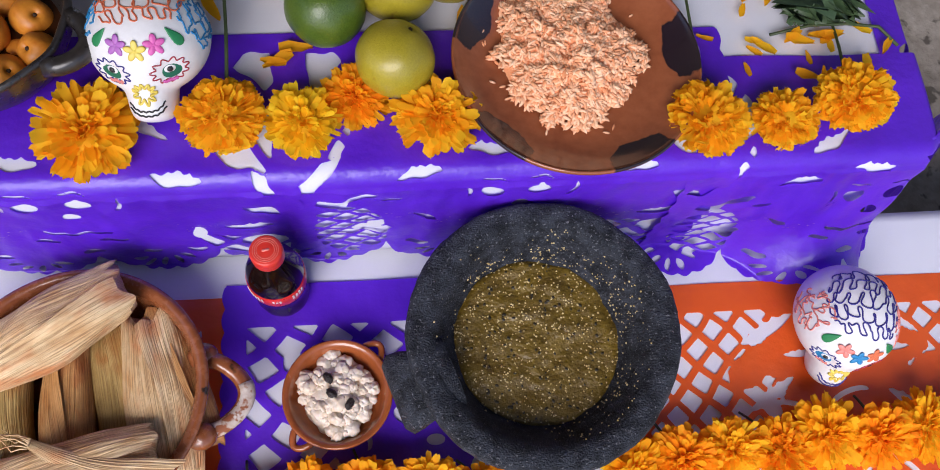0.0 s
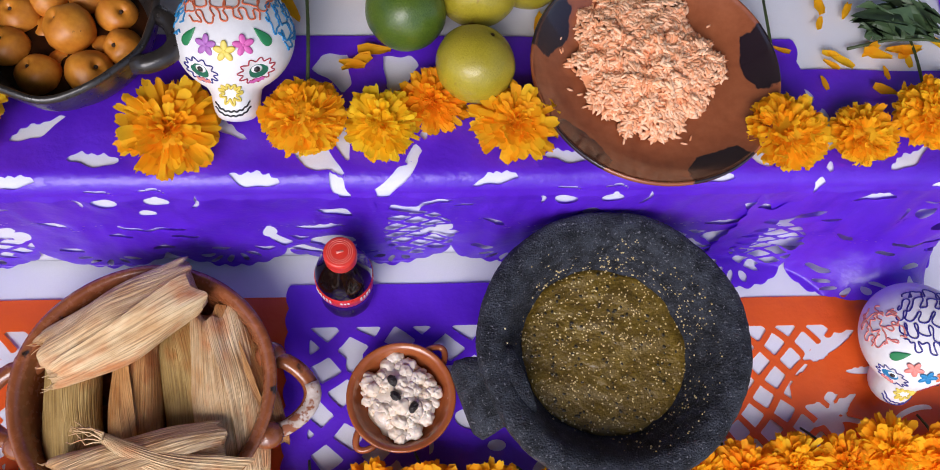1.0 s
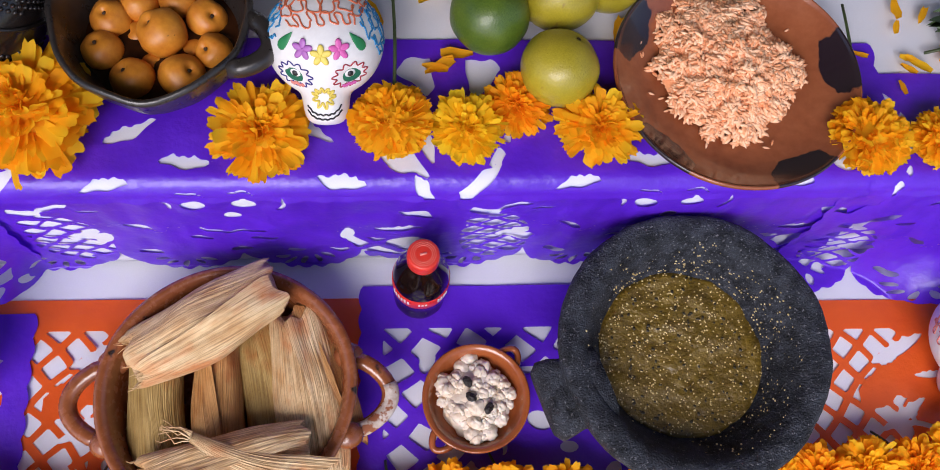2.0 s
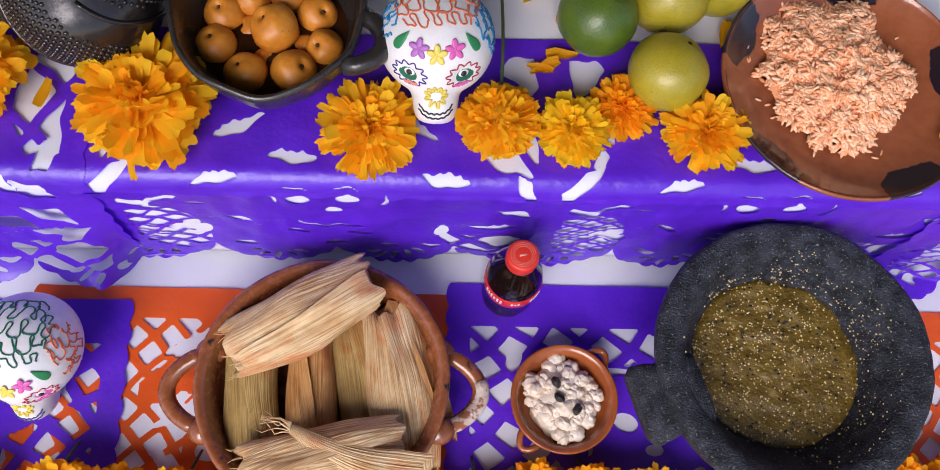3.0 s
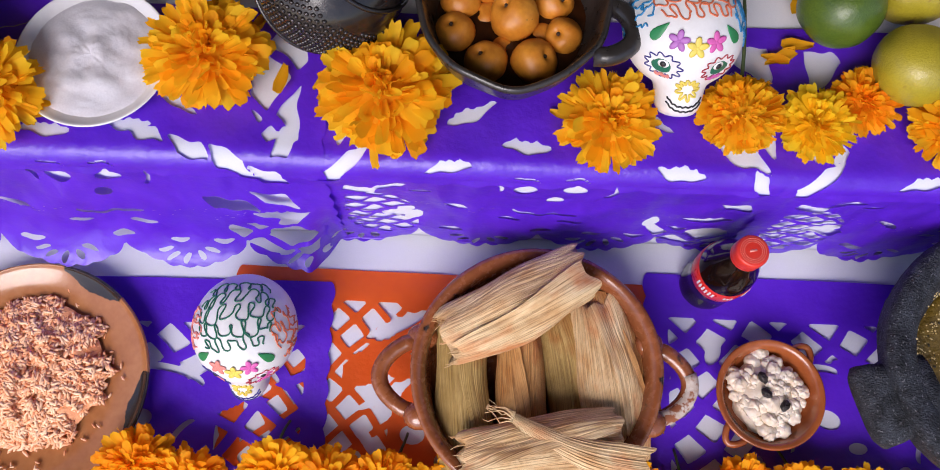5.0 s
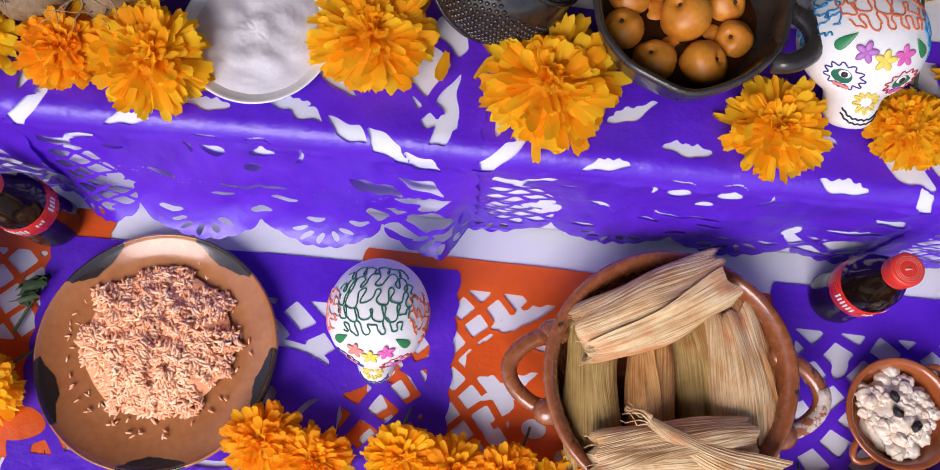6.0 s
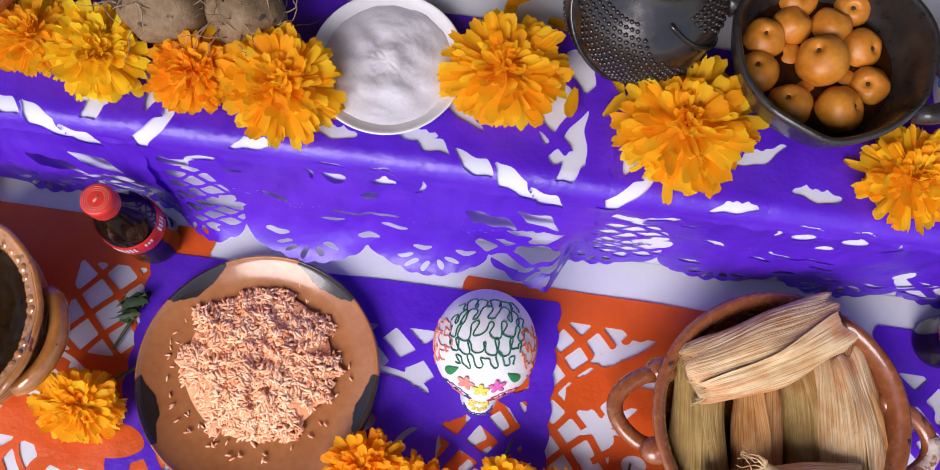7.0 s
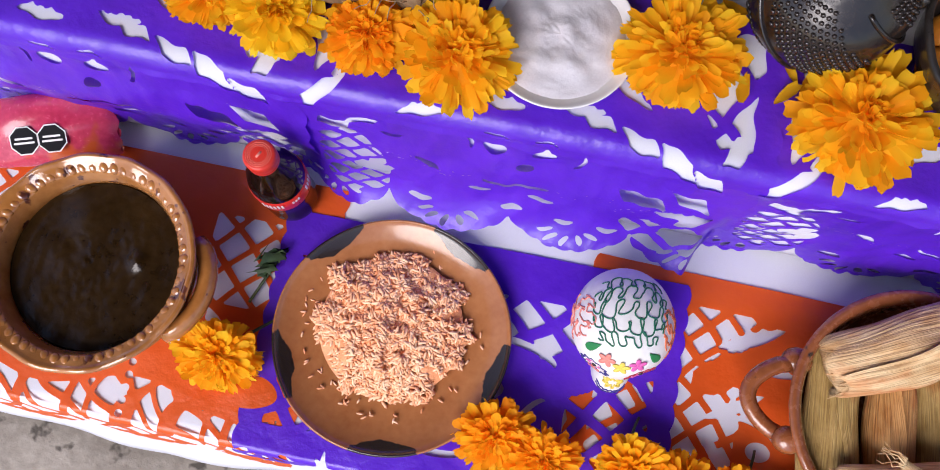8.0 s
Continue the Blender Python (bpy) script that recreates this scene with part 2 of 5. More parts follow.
def tube(points, radius, n=6, taper=1.0, flat=1.0):
    """A tube along the points, with closed ends; flat squeezes it across."""
    pts = [Vector(p) for p in points]
    verts, faces, up = [], [], Vector((0.13, 0.21, 0.97))
    for i, p in enumerate(pts):
        d = (pts[min(i + 1, len(pts) - 1)] - pts[max(i - 1, 0)])
        d = d.normalized() if d.length > 1e-9 else Vector((1, 0, 0))
        s = d.cross(up)
        s = s.normalized() if s.length > 1e-4 else Vector((1, 0, 0))
        w = s.cross(d)
        r = radius * (1 + (taper - 1) * i / max(1, len(pts) - 1))
        for j in range(n):
            a = 2 * math.pi * j / n
            verts.append(p + s * (r * math.cos(a)) + w * (r * flat * math.sin(a)))
    faces = grid_faces(len(pts), n, True)
    faces.append(tuple(reversed(range(n))))
    faces.append(tuple(range((len(pts) - 1) * n, len(pts) * n)))
    return verts, faces


def ball(rx, ry, rz, n=16, rings=10, bumpy=0.0, freq=8.0, seed=0.0):
    verts = []
    for i in range(rings + 1):
        th = math.pi * i / rings
        for j in range(n):
            a = 2 * math.pi * j / n
            d = Vector((math.sin(th) * math.cos(a), math.sin(th) * math.sin(a), math.cos(th)))
            k = 1 + bumpy * noise.noise(d * freq + Vector((seed, seed * 0.7, 3.1))) if bumpy else 1
            verts.append((d.x * rx * k, d.y * ry * k, d.z * rz * k))
    return verts, grid_faces(rings + 1, n, True)


def block(x0, x1, y0, y1, z0, z1, bevel=0.004):
    bm = bmesh.new()
    bmesh.ops.create_cube(bm, size=1)
    for v in bm.verts:
        v.co = Vector(((x0, x1)[v.co.x > 0], (y0, y1)[v.co.y > 0], (z0, z1)[v.co.z > 0]))
    if bevel:
        bmesh.ops.bevel(bm, geom=bm.edges[:], offset=bevel, segments=2, affect="EDGES")
    verts = [v.co.copy() for v in bm.verts]
    bm.verts.index_update()
    faces = [[v.index for v in f.verts] for f in bm.faces]
    bm.free()
    return verts, faces


def at(x, y, z, rx=0, ry=0, rz=0, s=1.0):
    return pose(x, y, z, rx, ry, rz) @ Matrix.Scale(s, 4)


# ---- setting ----
gx, gy = np.meshgrid(np.linspace(-8, 8, 120), np.linspace(-8, 3, 90))
gs = Shape().add([(x, y, 0.006 * noise.noise(Vector((x * 3, y * 3, 0)))) for x, y in zip(gx.ravel(), gy.ravel())], grid_faces(90, 120))
ground = tagged(mesh("ground", gs, CONCRETE), label="worn mottled grey concrete floor", category="floor", kind="structure")
# Unseen wall, added to keep sky light off the back of the altar.
tagged(mesh("sky_block_wall", Shape().add(*block(-8, 8, 1.25, 1.45, 0, 2.195)), PLASTER), label="unseen plain wall added behind the altar to block sky light", category="wall", kind="structure")
# Unseen slab, sized to cut overhead sky and leave front and ends open.
tagged(mesh("sky_block_roof", Shape().add(*block(-2.3, 1.1, -0.75, 1.45, 2.2, 2.3)), DARKBOX), label="unseen dark slab added over the altar to block overhead sky light", category="roof", kind="structure")
tagged(mesh("lower_step", Shape().add(*block(-1.9, 1.2, FRONT + 0.012, EDGE - 0.004, 0.0, LOW - 0.006, 0.005)), DARKBOX), label="low board step under white cloth", category="altar step", kind="structure")
tagged(mesh("upper_step", Shape().add(*block(-1.9, 0.53, EDGE + 0.006, 0.95, 0.0, HIGH - 0.006, 0.006)), DARKBOX),
       label="raised board step under white cloth", category="altar step", kind="structure")


def drape(lo, hi, back, edge, top, bottom, radius, flare, name, label, seed, nx=200, depth=0.012):
    """A cloth over a step: flat from back to edge, round the edge, then down, with soft folds."""
    shape = Shape()
    cols = np.linspace(lo, hi, nx)
    prof = [(y, top) for y in np.linspace(back, edge + radius, 26)]
    prof += [(edge + radius - radius * math.sin(a), top - radius + radius * math.cos(a)) for a in np.linspace(0.15, math.pi / 2, 8)]
    prof += [(edge - flare * s * s, top - radius - s * (top - radius - bottom)) for s in np.linspace(0.06, 1, 16)]
    for y, z in prof:
        hang = max(0.0, (top - radius - z) / max(0.01, top - radius - bottom))
        for x in cols:
            w = noise.noise(Vector((x * 7, y * 4, seed)))
            fold = depth * hang * noise.noise(Vector((x * 9, 0.3, seed + 5)))
            shape.add([(x, y + fold, z + (0.0016 * w if hang == 0 else 0))], [])
    shape.f = grid_faces(len(prof), nx)
    ob = tagged(mesh(name, shape, CLOTH), label=label, category="tablecloth")
    sol = ob.modifiers.new("thickness", "SOLIDIFY")
    sol.thickness, sol.offset = 0.001, -1
    return ob


drape(-1.9, 1.2, EDGE + 0.002, FRONT, LOW, 0.03, 0.010, 0.05, "tablecloth", "white cloth over the lower step, hanging over its front edge", 1.0)
drape(-1.9, 0.535, 0.95, EDGE - 0.010, HIGH - 0.001, LOW + 0.007, 0.022, 0.004, "tablecloth", "white cloth over the raised step", 9.0, depth=0.001)


# ---- cut tissue paper ----
def ell(u, v, cx, cy, rx, ry, rot=0.0):
    c, s = math.cos(rot), math.sin(rot)
    du, dv = u - cx, v - cy
    a, b = (c * du + s * dv) / rx, (-s * du + c * dv) / ry
    return (np.sqrt(a * a + b * b) - 1) * min(rx, ry)


def lattice(u, v, pitch, strut, skew=1.0):
    p, q = (u + v * skew) / 1.414, (u - v * skew) / 1.414
    pm, qm = np.abs((p / pitch) % 1 - 0.5) * pitch, np.abs((q / pitch) % 1 - 0.5) * pitch
    return np.maximum(pm, qm) - (pitch - strut) / 2


def crescent(u, v, cx, cy, rx, ry, rot, lift):
    c, s = math.cos(rot), math.sin(rot)
    return np.maximum(ell(u, v, cx, cy, rx, ry, rot), -ell(u, v, cx - s * lift, cy + c * lift, rx * 1.05, ry, rot))


LOBE = 0.126                     # width of one hem lobe


def outline(u, v, width, height):
    side = width / 2 - 0.004 - np.abs(u) + 0.0035 * np.abs(np.sin(math.pi * v / 0.026))
    lobe = np.abs(np.sin(math.pi * u / LOBE))
    small = 0.004 * np.abs(np.sin(math.pi * u / LOBE * 7))
    return np.minimum(np.minimum(side, v), height - 0.048 + 0.045 * np.sqrt(lobe) + small - v)


def hem_cuts(u, v, width, height, f):
    for k in range(4):
        c = LOBE * (k - 1.5)
        for j in range(5):
            a = math.pi * (0.12 + 0.19 * j)
            f = np.minimum(f, ell(u, v, c - 0.026 * math.cos(a), height - 0.036 + 0.022 * math.sin(a), 0.009, 0.0035, math.pi - a))
    return f


def bat(u, v, cx, cy, hw, hh, rot=0.0):
    """A scalloped sliver: smooth below, three bites above."""
    c, s = math.cos(rot), math.sin(rot)
    x, y = c * (u - cx) + s * (v - cy), -s * (u - cx) + c * (v - cy)
    a = np.clip(x / hw, -1, 1)
    arch = hh * (1 - a * a)
    top = arch * (1.0 - 0.42 * np.abs(np.sin(2.6 * math.pi * a)))
    return np.maximum(np.maximum(y - 0.75 * arch, -top - y), np.abs(x) - hw)


def quad(u, v, cx, cy, hw, hh, lean=0.0, drop=0.0):
    """A leaning four-cornered hole."""
    x, y = u - cx - lean * (v - cy), v - cy - drop * (u - cx)
    return np.maximum(np.abs(x) - hw, np.abs(y) - hh)


def pattern_hat(u, v, width, height):
    """Fine diamond lattice down both sides, a solid figure with a broad hat between them."""
    f = outline(u, v, width, height)
    wu, wv = u + 0.003 * np.sin(v * 70 + 1), v + 0.003 * np.sin(u * 55)
    cut = np.maximum(lattice(wu, wv, 0.0265, 0.0075), np.maximum(0.034 - v, np.maximum(np.abs(u) - 0.200, v - (height - 0.055))))
    motif = np.minimum.reduce([ell(u, v, 0.035, 0.088, 0.105, 0.026, -0.05), ell(u, v, 0.035, 0.06, 0.072, 0.040), ell(u, v, 0.05, 0.175, 0.095, 0.090), ell(u, v, 0.05, 0.27, 0.11, 0.05),
                               ell(u, v, -0.075, 0.105, 0.022, 0.014, -0.5), ell(u, v, 0.155, 0.20, 0.055, 0.10)])
    f = np.minimum(f, np.where(motif < 0.003, 1.0, cut))
    for c in ((-0.045, 0.058, 0.040, 0.011, -0.45), (0.105, 0.052, 0.036, 0.009, 0.30), (-0.010, 0.088, 0.022, 0.0055, -0.05), (0.105, 0.086, 0.024, 0.006, 0.0), (-0.052, 0.132, 0.036, 0.009, -0.55), (0.112, 0.150, 0.030, 0.009, 0.6)):
        f = np.minimum(f, bat(u, v, *c))
    for c in ((0.040, 0.140, 0.026, 0.009, -0.3, 0.006), (-0.030, 0.150, 0.024, 0.009, 0.3, 0.006), (0.005, 0.220, 0.042, 0.011, 0.0, -0.007), (0.085, 0.222, 0.028, 0.010, 0.7, 0.007)):
        f = np.minimum(f, crescent(u, v, *c))
    for c in ((-0.022, 0.172, 0.013, 0.010), (0.036, 0.172, 0.013, 0.010), (0.008, 0.198, 0.006, 0.008), (-0.07, 0.215, 0.016, 0.009, 0.5), (-0.07, 0.178, 0.010, 0.006, 1.0)):
        f = np.minimum(f, ell(u, v, *c))
    return hem_cuts(u, v, width, height, f)


def pattern_lace(u, v, width, height):
    """Solid head band, diamond windows, a figure with round holes, and a loose net of strands at the hem."""
    f = outline(u, v, width, height)
    wu, wv = u + 0.003 * np.sin(v * 60), v + 0.003 * np.sin(u * 50 + 1)
    window = np.maximum(np.maximum(0.052 - v, v - 0.150), np.maximum(0.085 - np.abs(u), np.abs(u) - 0.198))
    f = np.minimum(f, np.maximum(lattice(wu, wv, 0.031, 0.0065), window))
    net = np.maximum(lattice(u + 0.014 * np.sin(v * 55) + 0.006 * np.sin(u * 90), v + 0.012 * np.sin(u * 47), 0.028, 0.0080, 0.8), np.maximum(0.255 - v - 0.012 * np.sin(u * 30), np.maximum(np.abs(u) - 0.205, v - (height - 0.020))))
    f = np.minimum(f, net)
    for c in ((0.075, 0.185, 0.021, 0.018), (0.110, 0.168, 0.010, 0.006, 0.4), (-0.03, 0.165, 0.014, 0.011), (-0.10, 0.185, 0.018, 0.014), (0.018, 0.190, 0.010, 0.013), (0.155, 0.205, 0.016, 0.008, 0.7)):
        f = np.minimum(f, ell(u, v, *c))
    for c in ((0.090, 0.160, 0.026, 0.008, 0.3, 0.005), (0.130, 0.190, 0.024, 0.009, -0.9, 0.006), (-0.05, 0.205, 0.034, 0.010, 0.2, 0.006)):
        f = np.minimum(f, crescent(u, v, *c))
    for k in range(9):
        f = np.minimum(f, ell(u, v, 0.040, 0.175 + 0.0135 * k, 0.0042, 0.0042))
    return f


def pattern_bloom(u, v, width, height):
    """Loose lattice of bars round a large flower figure."""
    f = outline(u, v, width, height)
    warp_u, warp_v = u + 0.006 * np.sin(v * 60), v + 0.006 * np.sin(u * 48)
    cut = np.maximum(lattice(warp_u, warp_v, 0.037, 0.012, 1.15), np.maximum(0.048 - v, np.maximum(np.abs(u) - 0.198, v - (height - 0.06))))
    motif = np.minimum.reduce([ell(u, v, 0, 0.165, 0.105, 0.075), ell(u, v, -0.09, 0.125, 0.045, 0.022, 0.5), ell(u, v, 0.095, 0.22, 0.05, 0.025, 0.4), ell(u, v, 0.0, 0.27, 0.13, 0.04),
                               ell(u, v, -0.11, 0.24, 0.05, 0.03, -0.6), ell(u, v, 0.12, 0.115, 0.04, 0.018, -0.5)])
    f = np.minimum(f, np.where(motif < 0.003, 1.0, cut))
    for c in ((-0.055, 0.105, 0.040, 0.012, -0.15, 0.008), (0.055, 0.105, 0.040, 0.012, 0.2, 0.008), (-0.08, 0.165, 0.022, 0.010, 1.1, 0.006), (0.075, 0.170, 0.024, 0.010, -1.0, 0.006),
              (-0.03, 0.215, 0.045, 0.013, 0.1, -0.008), (0.07, 0.255, 0.04, 0.011, -0.2, -0.007), (-0.10, 0.265, 0.036, 0.011, 0.3, -0.006)):
        f = np.minimum(f, crescent(u, v, *c))
    for c in ((-0.03, 0.15, 0.014, 0.010, 0.3), (0.03, 0.15, 0.014, 0.010, -0.3), (0.0, 0.178, 0.010, 0.006), (0.045, 0.205, 0.008, 0.012, 0.6), (-0.15, 0.085, 0.008, 0.014, 0.4), (0.155, 0.085, 0.008, 0.014, -0.4),
              (0.165, 0.12, 0.014, 0.007), (0.145, 0.10, 0.012, 0.006, 0.9)):
        f = np.minimum(f, ell(u, v, *c))
    return hem_cuts(u, v, width, height, f)


def pattern_mask(u, v, width, height, windows=False):
    """Solid sheet with a small grinning face at the fold, scalloped slivers round it, broad diamonds behind, nets at both sides and lobes at the hem."""
    f = outline(u, v, width, height)
    u, v = u + 0.0022 * np.sin(v * 75 + 1) + 0.001 * np.sin(v * 210), v + 0.002 * np.sin(u * 110) + 0.001 * np.sin(u * 290)
    for c in ((-0.022, 0.178, 0.0115, 0.0095), (0.024, 0.178, 0.0115, 0.0095), (0.005, 0.207, 0.0085, 0.0070), (-0.032, 0.262, 0.012, 0.0035), (0.030, 0.262, 0.014, 0.0040), (-0.088, 0.232, 0.015, 0.0040, 0.5),
              (0.100, 0.300, 0.011, 0.0045), (-0.095, 0.300, 0.013, 0.0050), (0.0, 0.288, 0.012, 0.005), (0.055, 0.300, 0.010, 0.004), (-0.12, 0.190, 0.012, 0.0025)):
        f = np.minimum(f, ell(u, v, *c))
    for c in ((-0.022, 0.162, 0.0125, 0.0055, 0.0, 0.003), (0.024, 0.162, 0.0125, 0.0055, 0.0, 0.003), (-0.047, 0.180, 0.0110, 0.0055, 1.35, 0.004), (0.056, 0.178, 0.0125, 0.0060, -1.35, -0.004),
              (0.002, 0.240, 0.034, 0.0085, 0.0, -0.005), (0.172, 0.282, 0.020, 0.013, 0.1, 0.008)):
        f = np.minimum(f, crescent(u, v, *c))
    for c in ((-0.095, 0.150, 0.022, 0.0085, -0.25), (-0.027, 0.128, 0.025, 0.0085, -0.05), (0.045, 0.120, 0.022, 0.008, 0.05), (0.165, 0.243, 0.026, 0.0085, -0.15), (-0.075, 0.098, 0.028, 0.008, -0.5),
              (0.085, 0.095, 0.026, 0.008, 0.5), (-0.140, 0.258, 0.022, 0.014, -0.1)):
        f = np.minimum(f, bat(u, v, *c))
    if windows:                               # a row of leaning panes along the fold
        panes = ((0.062, 0.130, 0.012, 0.006, 0.5, 0.15), (0.100, 0.140, 0.013, 0.0075, 0.6, 0.25), (0.138, 0.154, 0.014, 0.010, 0.5, 0.35), (0.172, 0.170, 0.011, 0.010, 0.4, 0.40), (0.184, 0.134, 0.008, 0.014, -0.4, 0.0),
                 (0.122, 0.222, 0.020, 0.010, 0.4, 0.25), (0.166, 0.212, 0.013, 0.010, 0.5, 0.40), (0.180, 0.250, 0.011, 0.014, -0.6, 0.2))
    else:
        f = np.minimum(f, bat(u, v, 0.112, 0.148, 0.026, 0.0090, 0.25))
        panes = ((0.166, 0.128, 0.015, 0.011, 0.6, 0.30), (0.188, 0.158, 0.007, 0.010, 0.4, 0.3), (0.180, 0.205, 0.013, 0.008, 0.4, 0.2))
    for c in (*panes, (-0.190, 0.152, 0.009, 0.016, -0.7, -0.2), (-0.178, 0.194, 0.016, 0.007, -0.6, 0.25), (-0.148, 0.182, 0.012, 0.005, -0.5, -0.3)):
        f = np.minimum(f, quad(u, v, *c))
    w = np.abs(u)
    broad = np.maximum(lattice(w + 0.008 * np.sin(v * 42), v + 0.006, 0.046, 0.0085, 0.85), np.maximum(np.maximum(0.022 - v, v - 0.132), np.maximum(ell(w, v, 0.215, 0.085, 0.062, 0.080, -0.2), w - 0.197)))
    f = np.minimum(f, broad)
    net = np.maximum(lattice(u + 0.004 * np.sin(v * 60), v * 1.65 + u * 0.25, 0.026, 0.0062), np.maximum(ell(u, v, -0.168, 0.258, 0.044, 0.056, -0.2), -u - 0.197))
    f = np.minimum(f, net)
    wide = np.maximum(lattice(u + 0.006 * np.sin(v * 40), v * 1.15 + 0.012, 0.048, 0.0090), np.maximum(ell(u, v, 0.160, 0.288, 0.050, 0.030, 0.3), u - 0.197))
    f = np.minimum(f, np.where(v > 0.268, wide, 1.0))
    for lo, hi, y0, sag in ((0.045, 0.095, 0.240, -0.010), (0.105, 0.150, 0.246, -0.012), (-0.145, -0.100, 0.222, 0.006), (-0.090, -0.045, 0.240, -0.008)):
        for dy in (0.0, 0.006):
            for c in np.linspace(lo, hi, 9):
                f = np.minimum(f, ell(u, v, c, y0 + dy + sag * ((c - lo) / (hi - lo)) ** 2, 0.0019, 0.0009))
    return hem_cuts(u, v, width, height, f)


def pattern_windows(u, v, width, height):
    return pattern_mask(u, v, width, height, True)


def cut_paper(pattern, width, height, place, name, material, label, step=0.0026):
    """Marching squares over the pattern, laid in the world by place(u, v)."""
    us, vs = np.arange(-width / 2 - step, width / 2 + 2 * step, step), np.arange(-step, height + 0.012 + step, step)
    U, V = np.meshgrid(us, vs)
    F = pattern(U, V, width, height)
    F = np.where(np.abs(F) < 1e-5, 1e-5, F)
    shape, index = Shape(), {}

    def corner(i, j):
        k = (i, j)
        if k not in index:
            index[k] = len(shape.v)
            shape.v.append(place(us[j], vs[i]))
        return index[k]

    def cross(i, j, k, l):
        key = (min((i, j), (k, l)), max((i, j), (k, l)))
        if key not in index:
            t = F[i, j] / (F[i, j] - F[k, l])
            index[key] = len(shape.v)
            shape.v.append(place(us[j] + (us[l] - us[j]) * t, vs[i] + (vs[k] - vs[i]) * t))
        return index[key]

    inside = F > 0
    for i in range(len(vs) - 1):
        for j in range(len(us) - 1):
            ring = ((i, j), (i, j + 1), (i + 1, j + 1), (i + 1, j))
            n = inside[i, j] + 0 + inside[i, j + 1] + inside[i + 1, j + 1] + inside[i + 1, j]
            if n == 0:
                continue
            if n == 4:
                shape.f.append(tuple(corner(*r) for r in ring))
                continue
            poly = []
            for k in range(4):
                a, b = ring[k], ring[(k + 1) % 4]
                if inside[a]:
                    poly.append(corner(*a))
                if inside[a] != inside[b]:
                    poly.append(cross(*a, *b))
            if len(poly) > 2:
                shape.f.append(tuple(poly))
    return tagged(mesh(name, shape, material), label=label, category="cut paper")


def lay_low(xc, back, layer, turn, seed):
    """On the lower step; what passes the front edge hangs down."""
    def place(u, v):
        x, y = xc + u + turn * v, back - v + turn * u
        z = LOW + 0.0016 + layer + 0.0022 * (noise.noise(Vector((x * 11, y * 11, seed))) + 0.5)
        over = FRONT + 0.004 - y
        if over > 0:
            y, z = FRONT + 0.004 - min(over, 0.010) - 0.25 * max(0, over - 0.01), z - max(0.0, over - 0.006) * 0.95
        return (x, y, z)
    return place


def hang_high(xc, back, layer, seed, lift, bulge=0.0):
    """On the raised step, over its edge and down in front of it; past its end it folds down the side."""
    bend = 0.020
    flat = back - EDGE - 0.009

    def place(u, v):
        x = xc + u
        wave = noise.noise(Vector((x * 7.0, 0.4, seed)))
        if v < flat:
            y, z = back - v, HIGH + 0.0018 + layer + 0.0025 * (noise.noise(Vector((x * 12, v * 12, seed))) + 0.4) * min(1, (flat - v) * 30)
        elif v < flat + bend * 1.57:
            a = (v - flat) / bend
            y, z = back - flat - bend * math.sin(a) * (1 + layer * 40), HIGH + 0.0018 + layer - bend * (1 - math.cos(a))
        else:
            d = v - flat - bend * 1.57
            s = d / 0.16
            out = lift(x) * s * s + bulge * math.sin(math.pi * min(1.0, s / 0.85)) ** 2 + 0.006 * wave * s + 0.0035 * noise.noise(Vector((x * 20 + d * 14, d * 9, seed + 3))) + 0.002 * noise.noise(Vector((x * 60, d * 25, seed)))
            y, z = back - flat - bend - 0.002 - layer - max(-0.001, out), HIGH + 0.0018 - bend - d * math.sqrt(max(0.2, 1 - min(0.8, (2 * lift(x) * s / 0.16) ** 2)))
            floor = LOW + 0.0045 + layer
            if z < floor:                     # what is left over slides out along the lower step
                y, z = y - 0.8 * (floor - z), floor
        e = x - 0.545
        if e > 0:
            if v < flat:
                x, z = 0.545 + min(e, 0.012) + 0.15 * e, z - max(0, e - 0.006)
            else:
                x, y = 0.545 + 0.6 * e, y + 0.6 * e
        return (x, y, z)
    return place


def ease(x, a, b):
    t = min(1.0, max(0.0, (x - a) / (b - a)))
    return t * t * (3 - 2 * t)


def lift_of(x):
    """How far the hem stands off the step's front."""
    return 0.006 + 0.040 * ease(x, -0.98, -0.88) * (1 - ease(x, -0.545, -0.515)) + 0.045 * math.exp(-((x - 0.50) / 0.10) ** 2)


def hang_side(y0, seed):
    """Over the open end of the raised step: u runs back along it, v outwards and down."""
    def place(u, v):
        w = noise.noise(Vector((u * 16, v * 10, seed)))
        e = v - 0.03
        x = 0.515 + min(v, 0.03) + (0.010 * math.sin(min(1.57, e / 0.010)) + 0.012 * max(0, e - 0.012) / 0.08 * (1 + w) if e > 0 else 0)
        return (x, y0 + u, HIGH + 0.0030 + 0.002 * (w + 0.5) - (max(0, e - 0.004) * 0.95 if e > 0 else 0))
    return place


